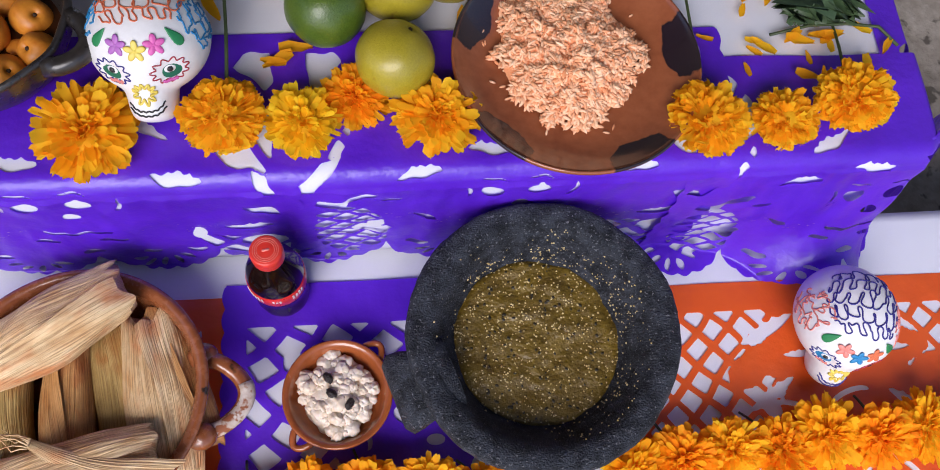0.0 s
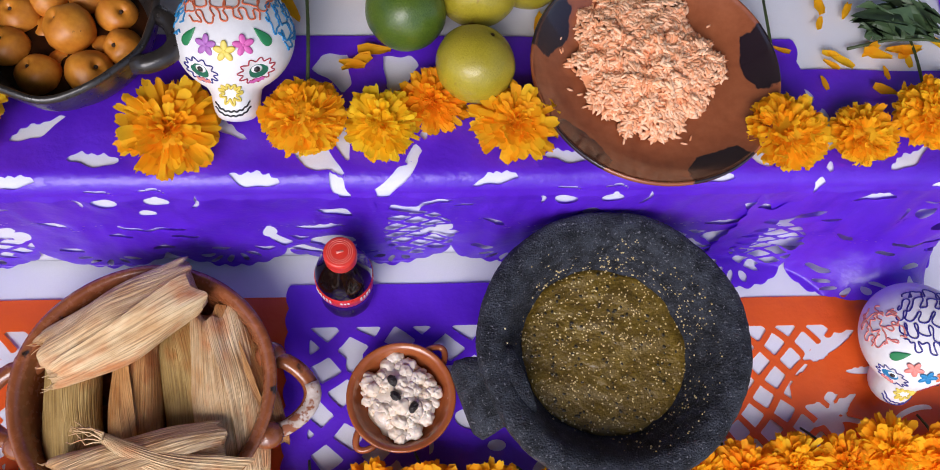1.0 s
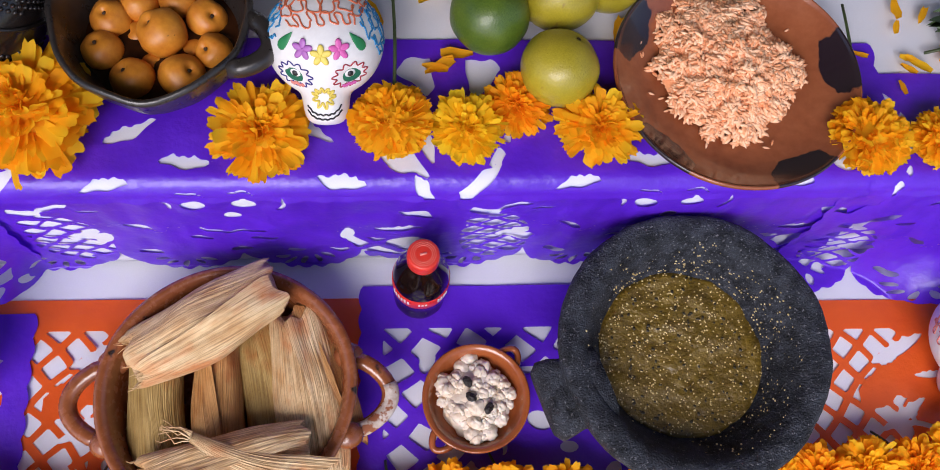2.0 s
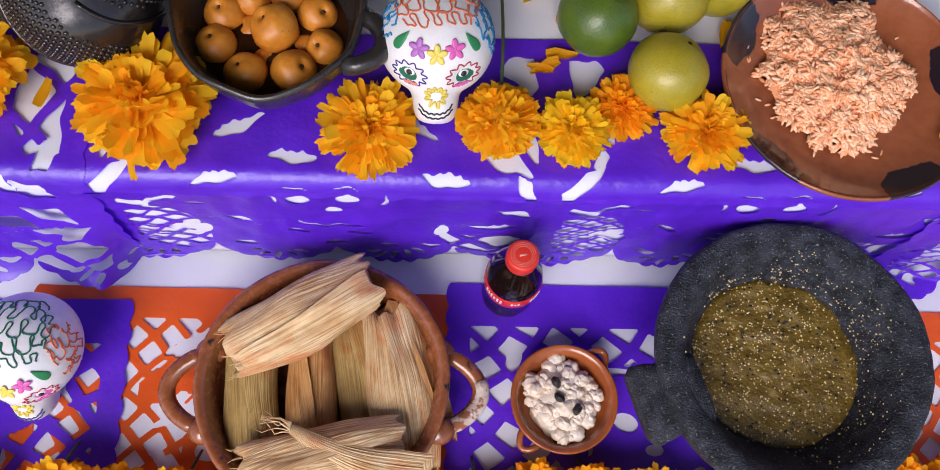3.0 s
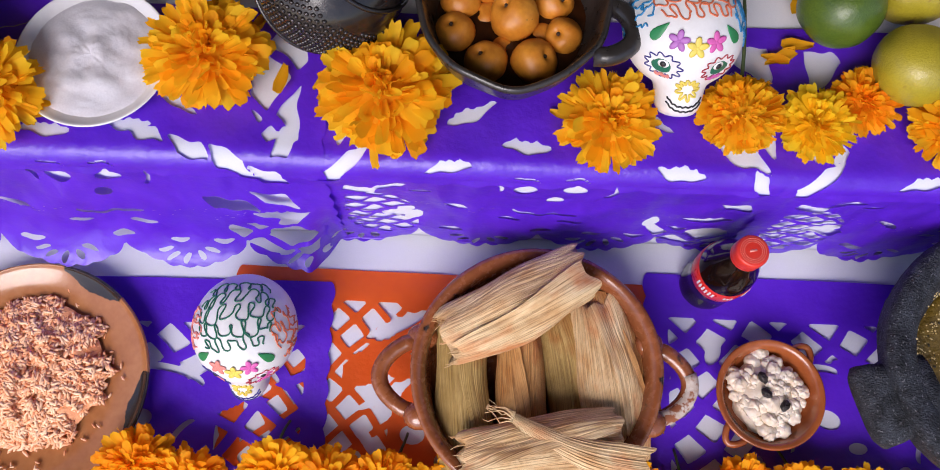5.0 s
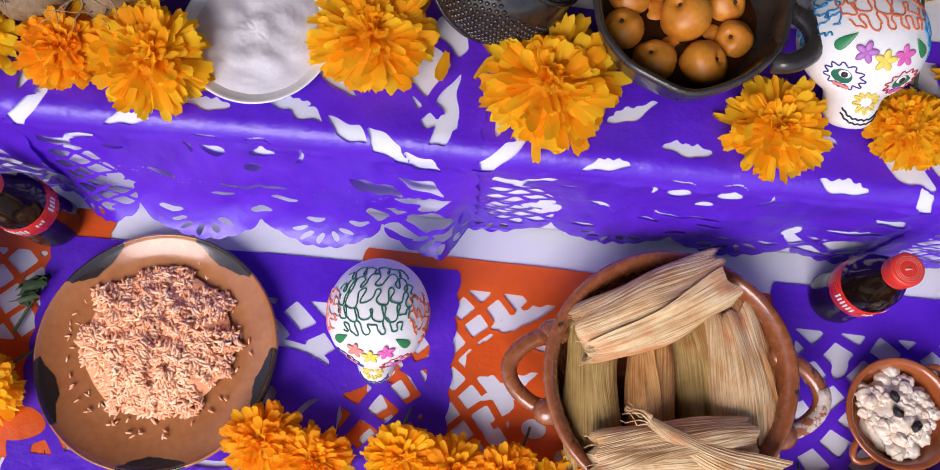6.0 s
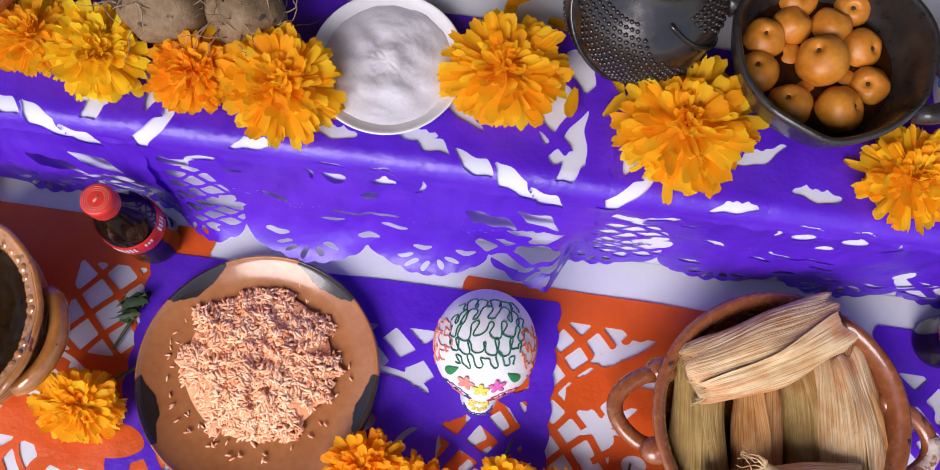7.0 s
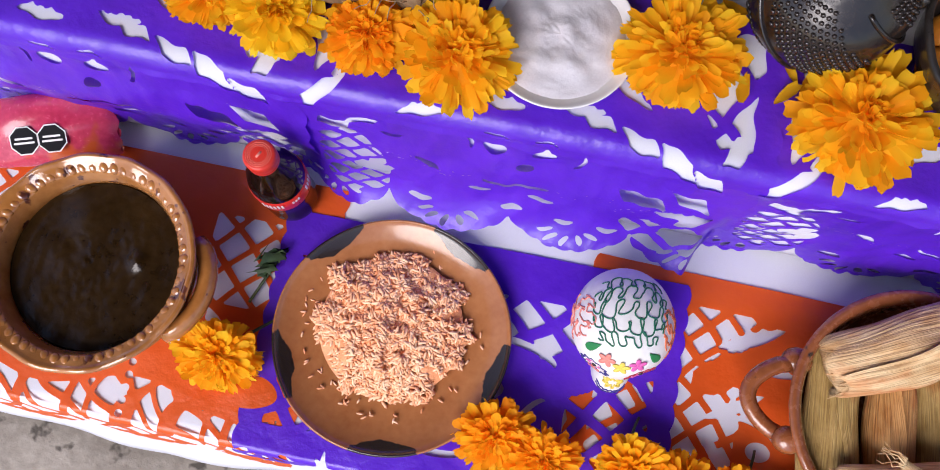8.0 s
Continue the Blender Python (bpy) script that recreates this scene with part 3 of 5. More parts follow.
cut_paper(pattern_mask, 0.42, 0.19, hang_side(0.70, 3.3), "cut_paper", PURPLE, "purple tissue paper strip folded over the open step end")
for k, (xc, back, bulge) in enumerate(((-1.157, 0.560, 0.012), (-0.732, 0.560, 0.004), (-0.305, 0.560, 0.0), (0.122, 0.560, 0.002), (0.515, 0.525, 0.006))):
    cut_paper(pattern_windows if k < 2 else pattern_mask, 0.445, 0.345, hang_high(xc, back, 0.0008 * (k % 2), 2.0 + k, lift_of, bulge), "cut_paper", PURPLE,
              "purple tissue paper with cut-out figures draped over the step edge")
for k, (xc, back, paper, pattern, layer, turn) in enumerate((
        (-1.13, 0.372, ORANGE, pattern_lace, 0.0, 0.0), (-0.405, 0.357, ORANGE, pattern_hat, 0.0, -0.015), (0.475, 0.338, ORANGE, pattern_hat, 0.0, -0.01),
        (-0.745, 0.342, PURPLE, pattern_bloom, 0.0016, 0.01), (0.04, 0.364, PURPLE, pattern_bloom, 0.0016, -0.012))):
    cut_paper(pattern, 0.45, 0.29 if k else 0.350, lay_low(xc, back, layer, turn, 4.0 + k), "cut_paper", paper,
              ("orange" if paper is ORANGE else "purple") + " tissue paper with cut-out lattice on the lower step")


# ---- vessels ----
def handle_loop(p0, p1, out, droop=0.0, n=14):
    """Points of a bent handle from p0 to p1, bulging by the vector out."""
    p0, p1, out = Vector(p0), Vector(p1), Vector(out)
    pts = []
    for i in range(n + 1):
        t = i / n
        pts.append(p0.lerp(p1, t) + out * (math.sin(math.pi * t) ** 0.6) - Vector((0, 0, droop * math.sin(math.pi * t))))
    return pts


def molcajete(x, y):
    m = thing("molcajete", at(x, y, LOW), "black volcanic stone mortar full of green salsa on three feet", "mortar")

    def rough(r, z, a):
        k = 1 + 0.022 * noise.noise(Vector((math.cos(a) * 2.2, math.sin(a) * 2.2, z * 18))) + 0.006 * noise.noise(Vector((math.cos(a) * 14, math.sin(a) * 14, z * 90))) + 0.003 * noise.noise(Vector((math.cos(a) * 38, math.sin(a) * 38, z * 300)))
        return r * k, z + (0.004 * noise.noise(Vector((math.cos(a) * 3, math.sin(a) * 3, 7))) if z > 0.12 else 0)
    prof = smooth_profile([(0.001, 0.035), (0.060, 0.036), (0.095, 0.060), (0.120, 0.095), (0.130, 0.128), (0.131, 0.141), (0.126, 0.147), (0.114, 0.146), (0.105, 0.139),
                           (0.095, 0.120), (0.084, 0.097), (0.068, 0.074), (0.040, 0.062), (0.001, 0.060)], 8)
    mesh("bowl", Shape().add(*lathe(prof, 300, rough)), BASALT, m)
    for k in range(3):
        a = radians(90 + 120 * k)
        mesh("foot", Shape().add(*lathe([(0.001, 0), (0.016, 0.001), (0.020, 0.02), (0.030, 0.055)], 20), at(0.062 * math.cos(a), 0.062 * math.sin(a), 0)), BASALT, m)
    # the carved snout on the rim
    snout = Shape()
    rings = [(0.100, 0.034, 0.090, 0.143), (0.120, 0.036, 0.086, 0.142), (0.133, 0.033, 0.086, 0.132), (0.144, 0.036, 0.088, 0.131), (0.156, 0.037, 0.094, 0.128), (0.163, 0.030, 0.100, 0.119)]
    for d, w, z0, z1 in rings:
        for j in range(20):
            a = 2 * math.pi * j / 20
            c, s = math.cos(a), math.sin(a)
            k = 1 + 0.06 * noise.noise(Vector((d * 60, c * 2, s * 2)))
            snout.v.append((d * 0.94, w * 1.05 * k * math.copysign(abs(c) ** 0.6, c), (z0 + z1) / 2 + (z1 - z0) / 2 * k * math.copysign(abs(s) ** 0.6, s)))
    snout.f = grid_faces(len(rings), 20, True) + [tuple(range(100, 120)), tuple(reversed(range(20)))]
    turn = Matrix.Rotation(radians(198), 4, "Z")
    snout.v = [tuple(turn @ Vector(p)) for p in snout.v]
    mesh("snout", snout, BASALT, m, "carved stone snout on the rim")
    rng = random.Random(5)

    def level(px, py):
        r = math.hypot(px, py)
        return 0.0975 + 0.0035 * noise.noise(Vector((px * 45, py * 45, 2))) + 0.002 * noise.noise(Vector((px * 130, py * 130, 5))) - 60.0 * max(0, r - 0.078) ** 2
    n, rings = 72, 40
    s = Shape()
    for i in range(rings + 1):
        for j in range(n):
            r, a = 0.0890 * i / rings, 2 * math.pi * j / n
            r *= 1 + 0.03 * noise.noise(Vector((math.cos(a) * 3, math.sin(a) * 3, 1))) * (i / rings)
            s.v.append((r * math.cos(a), r * math.sin(a), level(r * math.cos(a), r * math.sin(a))))
    s.f = grid_faces(rings + 1, n, True)
    salsa = mesh("salsa", s, SALSA, m, "brownish green salsa with seeds")
    seeds, chars = Shape(), Shape()
    for k in range(850):
        r, a = 0.084 * math.sqrt(rng.random()), rng.random() * 6.283
        px, py = r * math.cos(a), r * math.sin(a)
        q = rng.uniform(0.0006, 0.0012)
        seeds.add(*ball(q, q, q * 0.6, 6, 4), at(px, py, level(px, py) + 0.0003, 0, 0, rng.random() * 360))
    for k in range(480):                      # seeds stuck to the wall above the salsa
        a, h = (rng.gauss(1.3, 0.8) if k % 3 else rng.gauss(-0.6, 0.7)), rng.random() ** 1.6
        r = 0.0855 + 0.020 * h + rng.uniform(-0.001, 0.001)
        q = rng.uniform(0.0006, 0.0013)
        seeds.add(*ball(q, q, q * 0.6, 6, 4), at(r * math.cos(a), r * math.sin(a), 0.0985 + 0.041 * h + 0.0006))
    for k in range(150):
        r, a = 0.080 * math.sqrt(rng.random()), rng.random() * 6.283
        px, py = r * math.cos(a), r * math.sin(a)
        q = rng.uniform(0.0009, 0.0024)
        chars.add(*ball(q, q * 0.7, q * 0.4, 6, 4, 0.3, 3, k), at(px, py, level(px, py) + 0.0002, 0, 0, rng.random() * 360))
    mesh("seed_scatter", seeds, SEED, salsa, "pale tomatillo seeds", kind="stuff")
    mesh("char_scatter", chars, CHAR, salsa, kind="stuff")
    return m


def cazuela(x, y):
    m = thing("cazuela", at(x, y, LOW), "brown glazed clay casserole with two loop handles, filled with tamales", "casserole")

    def wob(r, z, a):
        return r * (1 + 0.008 * math.sin(2 * a + 0.4) + 0.004 * math.sin(5 * a)), z + 0.0015 * math.sin(3 * a)
    prof = smooth_profile([(0.001, 0.004), (0.06, 0.003), (0.090, 0.012), (0.110, 0.040), (0.119, 0.064), (0.123, 0.071), (0.1235, 0.076), (0.119, 0.0785), (0.113, 0.075), (0.109, 0.066),
                           (0.103, 0.040), (0.085, 0.018), (0.05, 0.010), (0.001, 0.010)], 5)
    mesh("pot_body", Shape().add(*lathe(prof, 110, wob)), CLAY, m)
    for side in (-1, 1):
        pts = handle_loop((side * 0.114, 0.030, 0.058), (side * 0.114, -0.044, 0.050), (side * 0.042, 0, 0.0), 0.004)
        sh = Shape().add(*tube(pts, 0.0085, 12, 1.0, 0.85))
        for py in (0.032, -0.046):
            sh.add(*ball(0.016, 0.014, 0.011, 14, 8), at(side * 0.114, py, 0.056))
        h = mesh("handle", sh, CLAY, m)
        if side > 0:
            worn = [p + Vector((0.0015, 0, 0.0022)) for p in pts[5:15]]
            mesh("worn_slip", Shape().add(*tube(worn, 0.0078, 12, 1.0, 0.8)), DUST, h, "chalky worn slip on the handle")
    return m


def tamale(m, length, width, thick, husk, seed, taper=0.75, flap=1, fringe=True):
    """A stuffed corn husk along local y: ribbed body, an overlapping flap and a frayed end."""
    ob = thing("tamale", m, "steamed tamale wrapped in a dry ribbed corn husk", "tamale", "tamales in the casserole")
    rng = random.Random(seed)
    rows, cols = 34, 220

    def section(t):
        body = 1 - (1 - taper) * t
        pinch = 0.14 + 0.86 * math.sin(math.pi * (0.02 + 0.95 * t)) ** 0.55
        return width / 2 * body * (0.93 + 0.07 * math.sin(3 * t + seed)) * (0.86 + 0.14 * math.sin(math.pi * t) ** 0.4), thick * 0.62 * pinch

    def point(t, a, lift=0.0):
        w, h = section(t)
        c, s = math.cos(a), math.sin(a)
        rib = 1 + 0.011 * math.sin(a * 40 + 2 * math.sin(t * 3 + seed)) * (0.4 + 0.6 * abs(math.sin(a * 3 + seed))) + 0.17 * noise.noise(Vector((c * 1.6, t * 3, seed + s)))
        bend = 0.006 * math.sin(2.2 * t + seed)
        return Vector(((w + lift) * rib * math.copysign(abs(c) ** 0.92, c) + bend, (t - 0.5) * length + 0.016 * noise.noise(Vector((c * 1.7, s * 1.7, seed))) * abs(2 * t - 1) ** 3, (h + lift) * rib * math.copysign(abs(s) ** 0.9, s)))
    s, uvs = Shape(), []
    for i in range(rows + 1):
        for j in range(cols):
            s.v.append(tuple(point(i / rows, 2 * math.pi * j / cols)))
            uvs.append((abs(2 * j / cols - 1), i / rows))
    s.f = grid_faces(rows + 1, cols, True) + [tuple(reversed(range(cols))), tuple(range(rows * cols, (rows + 1) * cols))]
    mesh("wrapped_body", s, husk, ob, uv=uvs)
    if flap:
        f, uvs = Shape(), []
        fr, fc = 26, 44
        for i in range(fr + 1):
            t = 0.015 + 0.985 * i / fr
            edge = (1.25 + 0.55 * t if flap > 0 else 1.9 - 0.5 * t) + 0.05 * math.sin(7 * t + seed)
            for j in range(fc + 1):
                a = (0.1 + (edge - 0.1) * j / fc) if flap > 0 else (math.pi - 0.1 - (edge - 0.1) * j / fc)
                f.v.append(tuple(point(t, a, 0.0012 + 0.0030 * (j / fc) ** 3)))
                uvs.append((0.5 + 0.3 * j / fc + 0.06 * t, t))
        f.f = grid_faces(fr + 1, fc + 1)
        mesh("husk_flap", f, husk, ob, uv=uvs)
    if fringe:
        f = Shape()
        for k in range(11):
            a = rng.uniform(0.2, 2.9)
            p = point(0.0, a)
            d = Vector((rng.uniform(-0.4, 0.4), -1, rng.uniform(-0.2, 0.5))).normalized() * rng.uniform(0.004, 0.013)
            f.add(*tube([p + Vector((0, 0.004, 0)), p + d * 0.5, p + d + Vector((rng.uniform(-.002, .002), 0, 0.001))], 0.0007, 4, 0.3))
        mesh("frayed_end", f, husk, ob)
    return ob


def clay_plate(x, y, z, glaze, radius, height, label):
    m = thing("clay_plate", at(x, y, z), label, "plate", "plates of rice")
    k = radius / 0.12

    def wob(r, zz, a):
        return r * (1 + 0.006 * math.sin(2 * a + 1) + 0.003 * math.sin(5 * a)), zz
    prof = smooth_profile([(0.001, 0.003), (0.055 * k, 0.002), (0.066 * k, 0.004), (0.095 * k, height * 0.45), (0.117 * k, height * 0.90), (0.1205 * k, height), (0.1185 * k, height + 0.003),
                           (0.114 * k, height * 0.95), (0.098 * k, height * 0.58), (0.080 * k, height * 0.38), (0.05 * k, height * 0.30), (0.001, height * 0.28)], 5)
    mesh("dish", Shape().add(*lathe(prof, 110, wob)), glaze, m)
    return m


GRAIN = ball(1, 1, 1, 6, 5)


def rice_heap(x, y, z, rx, ry, height, count, strays, seed, label):
    rng = random.Random(seed)

    def top(px, py):
        q = (px / rx) ** 2 + (py / ry) ** 2
        return height * max(0.0, 1 - q) ** 0.75 * (0.82 + 0.36 * noise.noise(Vector((px * 46, py * 46, seed))) + 0.34 * noise.noise(Vector((px * 90, py * 90, seed))))
    s = Shape()
    for k in range(count):
        a, r = rng.random() * 6.283, math.sqrt(rng.random())
        edge = 1 + 0.30 * noise.noise(Vector((math.cos(a) * 2.6, math.sin(a) * 2.6, seed + 4))) + 0.12 * noise.noise(Vector((math.cos(a) * 7, math.sin(a) * 7, seed)))
        px, py = rx * r * edge * math.cos(a), ry * r * edge * math.sin(a)
        h = top(px / edge * 0.97, py / edge * 0.97)
        ln, w = rng.uniform(0.0046, 0.0064), rng.uniform(0.0015, 0.0019)
        s.add(*GRAIN, at(px, py, h + rng.uniform(0.0, 0.0022) + 0.0012, rng.gauss(0, 12), rng.gauss(0, 12), rng.random() * 360) @ Matrix.Diagonal((ln, w, w, 1)))
    for k in range(strays):
        a, r = rng.random() * 6.283, rng.uniform(1.0, 1.20)
        ln, w = rng.uniform(0.0030, 0.0042), rng.uniform(0.0010, 0.00125)
        s.add(*GRAIN, at(rx * r * math.cos(a), ry * r * math.sin(a), 0.002 + 0.006 * max(0, r - 1.05) / 0.2, 0, 0, rng.random() * 360) @ Matrix.Diagonal((ln, w, w, 1)))
    ob = thing("cooked_rice", at(x, y, z), label, "rice", "plates of rice")
    mesh("rice_mound", s, RICE, ob, kind="stuff")
    b = Shape()
    n, rings = 60, 24
    for i in range(rings + 1):
        for j in range(n):
            r, a = i / rings * 0.93, 6.28318 * j / n
            px, py = rx * r * math.cos(a), ry * r * math.sin(a)
            b.v.append((px, py, max(-0.002, top(px, py) + 0.0009)))
    b.f = grid_faces(rings + 1, n, True)
    mesh("packed_rice", b, RICEBED, ob)
    return ob


def mole_pot(x, y):
    m = thing("mole_pot", at(x, y, LOW), "honey-brown glazed clay pot with a fluted rim, filled with dark mole", "pot")

    def flute(r, z, a):
        k = max(0.0, min(1.0, (z - 0.075) / 0.02)) * (1 if r > 0.085 else 0.3)
        return r * (1 + 0.004 * k * math.sin(14 * a)), z + 0.0012 * k * math.sin(14 * a + 1)
    prof = smooth_profile([(0.001, 0.003), (0.055, 0.003), (0.082, 0.02), (0.096, 0.055), (0.098, 0.078), (0.103, 0.092), (0.1075, 0.097), (0.1085, 0.101), (0.105, 0.1030), (0.101, 0.1005), (0.097, 0.0985), (0.0935, 0.0965), (0.0905, 0.0945),
                           (0.0880, 0.088), (0.0860, 0.080), (0.083, 0.060), (0.06, 0.03), (0.001, 0.025)], 5)
    body = mesh("pot_body", Shape().add(*lathe(prof, 180, flute)), MOLECLAY, m)
    dents = Shape()
    for k in range(56):                       # finger-pressed beads inside the rim
        a = 6.28318 * k / 56
        dents.add(*ball(0.0062, 0.0050, 0.0030, 12, 8, 0.1, 3, k), Matrix.Rotation(a, 4, "Z") @ pose(0.0955, 0, 0.0960, 0, -20, 25))
    mesh("beaded_rim", dents, MOLECLAY, body)
    for k in range(3):
        ring = [((0.0985 + 0.001 * k) * math.cos(a), (0.0985 + 0.001 * k) * math.sin(a), 0.070 + 0.008 * k) for a in np.linspace(0, 6.2832, 90)]
        mesh("ridge", Shape().add(*tube(ring, 0.0022, 6)), MOLECLAY, body)
    for side in (-1, 1):
        pts = handle_loop((side * 0.096, 0.042, 0.080), (side * 0.088, -0.052, 0.076), (side * 0.024, 0, 0.002), 0)
        mesh("handle", Shape().add(*tube(pts, 0.0095, 12, 1.0, 1.25)), MOLECLAY, m)
    s = Shape()
    n, rings = 72, 36

    def level(px, py):
        lump = 0.006 * math.exp(-((px - 0.040) ** 2 + (py - 0.012) ** 2) / 0.00007) + 0.004 * math.exp(-((px + 0.02) ** 2 + (py - 0.05) ** 2) / 0.0003)
        return 0.0735 + lump + 0.0014 * noise.noise(Vector((px * 40, py * 40, 1))) + 0.0006 * noise.noise(Vector((px * 150, py * 150, 1)))
    for i in range(rings + 1):
        for j in range(n):
            r, a = 0.0848 * i / rings, 6.28318 * j / n
            s.v.append((r * math.cos(a), r * math.sin(a), level(r * math.cos(a), r * math.sin(a))))
    s.f = grid_faces(rings + 1, n, True)
    mesh("mole", s, MOLE, m, "dark brown mole sauce")
    return m


def small_bowl(x, y):
    m = thing("small_bowl", at(x, y, LOW), "small red glazed clay bowl with two little handles", "bowl")
    prof = smooth_profile([(0.001, 0.002), (0.026, 0.002), (0.030, 0.005), (0.045, 0.016), (0.051, 0.025), (0.0555, 0.031), (0.0565, 0.033), (0.0545, 0.0345), (0.0500, 0.0325), (0.0470, 0.027),
                           (0.041, 0.017), (0.027, 0.010), (0.001, 0.008)], 5)
    mesh("bowl_body", Shape().add(*lathe(prof, 80)), REDCLAY, m)
    for ang in (48, 228):
        t = Matrix.Rotation(radians(ang), 4, "Z")
        pts = [t @ p for p in handle_loop((0.050, 0.012, 0.028), (0.050, -0.012, 0.028), (0.017, 0, 0.0), 0.003)]
        mesh("handle", Shape().add(*tube(pts, 0.0036, 8)), REDCLAY, m)
    rng = random.Random(11)
    p = thing("rice_pudding", at(x, y, LOW + 0.014), "lumpy white rice pudding topped with three raisins", "pudding")
    s = Shape()
    for k in range(120):
        a, r = rng.random() * 6.283, 0.037 * math.sqrt(rng.random())
        px, py = r * math.cos(a) * (0.98 + 0.15 * math.sin(3 * a)), r * math.sin(a) * (1.08 + 0.12 * math.cos(4 * a))
        q = 0.0034 + 0.0058 * rng.random() ** 1.5
        s.add(*ball(q, q * rng.uniform(0.7, 1.1), q * rng.uniform(0.6, 0.8), 18, 12, 0.38, 2.2, k), at(px, py, 0.006 + 0.011 * (1 - (r / 0.040) ** 2) + rng.uniform(-0.001, 0.003), 0, 0, rng.random() * 360))
    s.add(*ball(0.036, 0.038, 0.017, 30, 16, 0.2, 3, 2), at(0, 0, 0.003))
    mesh("pudding", s, PUDDING, p, kind="stuff")
    for px, py, rz in ((-0.009, 0.016, 120), (-0.006, 0.000, 140), (0.012, -0.012, 60)):
        mesh("raisin", Shape().add(*ball(0.0064, 0.0044, 0.0038, 16, 10, 0.30, 3.0, px * 900), at(px, py, 0.0240, 0, 0, rz)), RAISIN, p, "dark wrinkled raisin")
    return m


def bottle(x, y, turn):
    m = thing("soda_bottle", at(x, y, LOW, 0, 0, turn), "small plastic bottle of dark soda with red cap and red label", "bottle", "soda bottles")
    prof = smooth_profile([(0.001, 0.004), (0.018, 0.002), (0.026, 0.005), (0.0285, 0.018), (0.0275, 0.040), (0.0285, 0.055), (0.0290, 0.072), (0.0285, 0.090), (0.0255, 0.106), (0.0195, 0.122),
                           (0.0145, 0.134), (0.0135, 0.140), (0.0135, 0.150)], 5)

    def ribs(r, z, a):
        k = math.exp(-((z - 0.105) / 0.012) ** 2) + math.exp(-((z - 0.022) / 0.014) ** 2)
        return r * (1 + 0.012 * k * math.sin(10 * a)), z
    mesh("bottle_body", Shape().add(*lathe(prof, 80, ribs)), COLA, m)
    lab = mesh("label", Shape().add(*lathe([(0.0288, 0.060), (0.0294, 0.061), (0.0298, 0.072), (0.0296, 0.085), (0.0288, 0.0865)], 80)), REDLABEL, m, "red wrap label")
    for a0, a1, z, h in ((-140, -95, 0.077, 0.010), (-80, -60, 0.078, 0.005), (-40, -10, 0.077, 0.010), (30, 70, 0.077, 0.010), (100, 130, 0.078, 0.006)):
        n = max(3, int((a1 - a0) / 7))
        for k in range(n):                    # unreadable print as short bars
            a = radians(a0 + (a1 - a0) * k / n)
            s = Shape().add(*block(-0.0011, 0.0011, -0.0004, 0.0004, -h / 2, h / 2 - 0.0015 * (k % 2), 0.0002), Matrix.Rotation(a, 4, "Z") @ pose(0.0301, 0, z, 0, 0, 90))
            mesh("print_bar", s, WHITEINK, lab, smooth=False)
    cap = Shape()

    def knurl(r, z, a):
        return r * (1 + (0.016 * math.sin(60 * a) if 0.004 < z - 0.138 < 0.017 and r > 0.0145 else 0)), z
    cap.add(*lathe([(0.0150, 0.138), (0.0155, 0.139), (0.0155, 0.142), (0.0153, 0.1435), (0.0155, 0.144), (0.0155, 0.1545), (0.0148, 0.1565), (0.0135, 0.1572), (0.001, 0.1574)], 180, knurl))
    c = mesh("cap", cap, REDPLASTIC, m, "red ribbed screw cap")
    for r in (0.0118, 0.0100, 0.0083):
        ring = [(r * math.cos(a), r * math.sin(a), 0.1575) for a in np.linspace(0, 6.2832, 60)]
        mesh("print_ring", Shape().add(*tube(ring, 0.00028, 4)), PALEINK, c)
    mesh("print_mark", Shape().add(*block(-0.0035, 0.0035, -0.0012, 0.0012, 0.1572, 0.1578, 0.0002), Matrix.Rotation(0.5, 4, "Z")), PALEINK, c)
    return m


molcajete(0.139, 0.266)
cazuela(-0.307, 0.248)


def lay(x, y, z, length_dir, pitch=0.0, roll=0.0):
    """Pose of a tamale whose length runs towards length_dir degrees from +x."""
    return pose(x, y, z, 0, 0, length_dir - 90) @ pose(0, 0, 0, pitch, roll, 0)


tamale(lay(-0.374, 0.222, LOW + 0.046, 92, 6), 0.150, 0.066, 0.034, HUSKS[1], 3, 0.88, 1, False)
tamale(lay(-0.314, 0.228, LOW + 0.044, 96, 6), 0.156, 0.068, 0.036, HUSKS[2], 4, 0.62, -1, False)
tamale(lay(-0.275, 0.238, LOW + 0.040, 102, 6), 0.150, 0.058, 0.030, HUSKS[1], 6, 0.8, 1, False)
tamale(lay(-0.239, 0.243, LOW + 0.050, 99, 6), 0.168, 0.071, 0.040, HUSKS[0], 7, 0.8, 1, False)
tamale(lay(-0.219, 0.260, LOW + 0.046, 103, 4, 18), 0.140, 0.060, 0.034, HUSKS[2], 8, 0.75, -1, False)
tamale(lay(-0.331, 0.313, LOW + 0.084, 25, 5), 0.154, 0.064, 0.042, HUSKS[0], 1, 1.12, 1, True)
tamale(lay(-0.307, 0.173, LOW + 0.079, 6, 0), 0.152, 0.056, 0.040, HUSKS[0], 2, 1.36, -1, True)


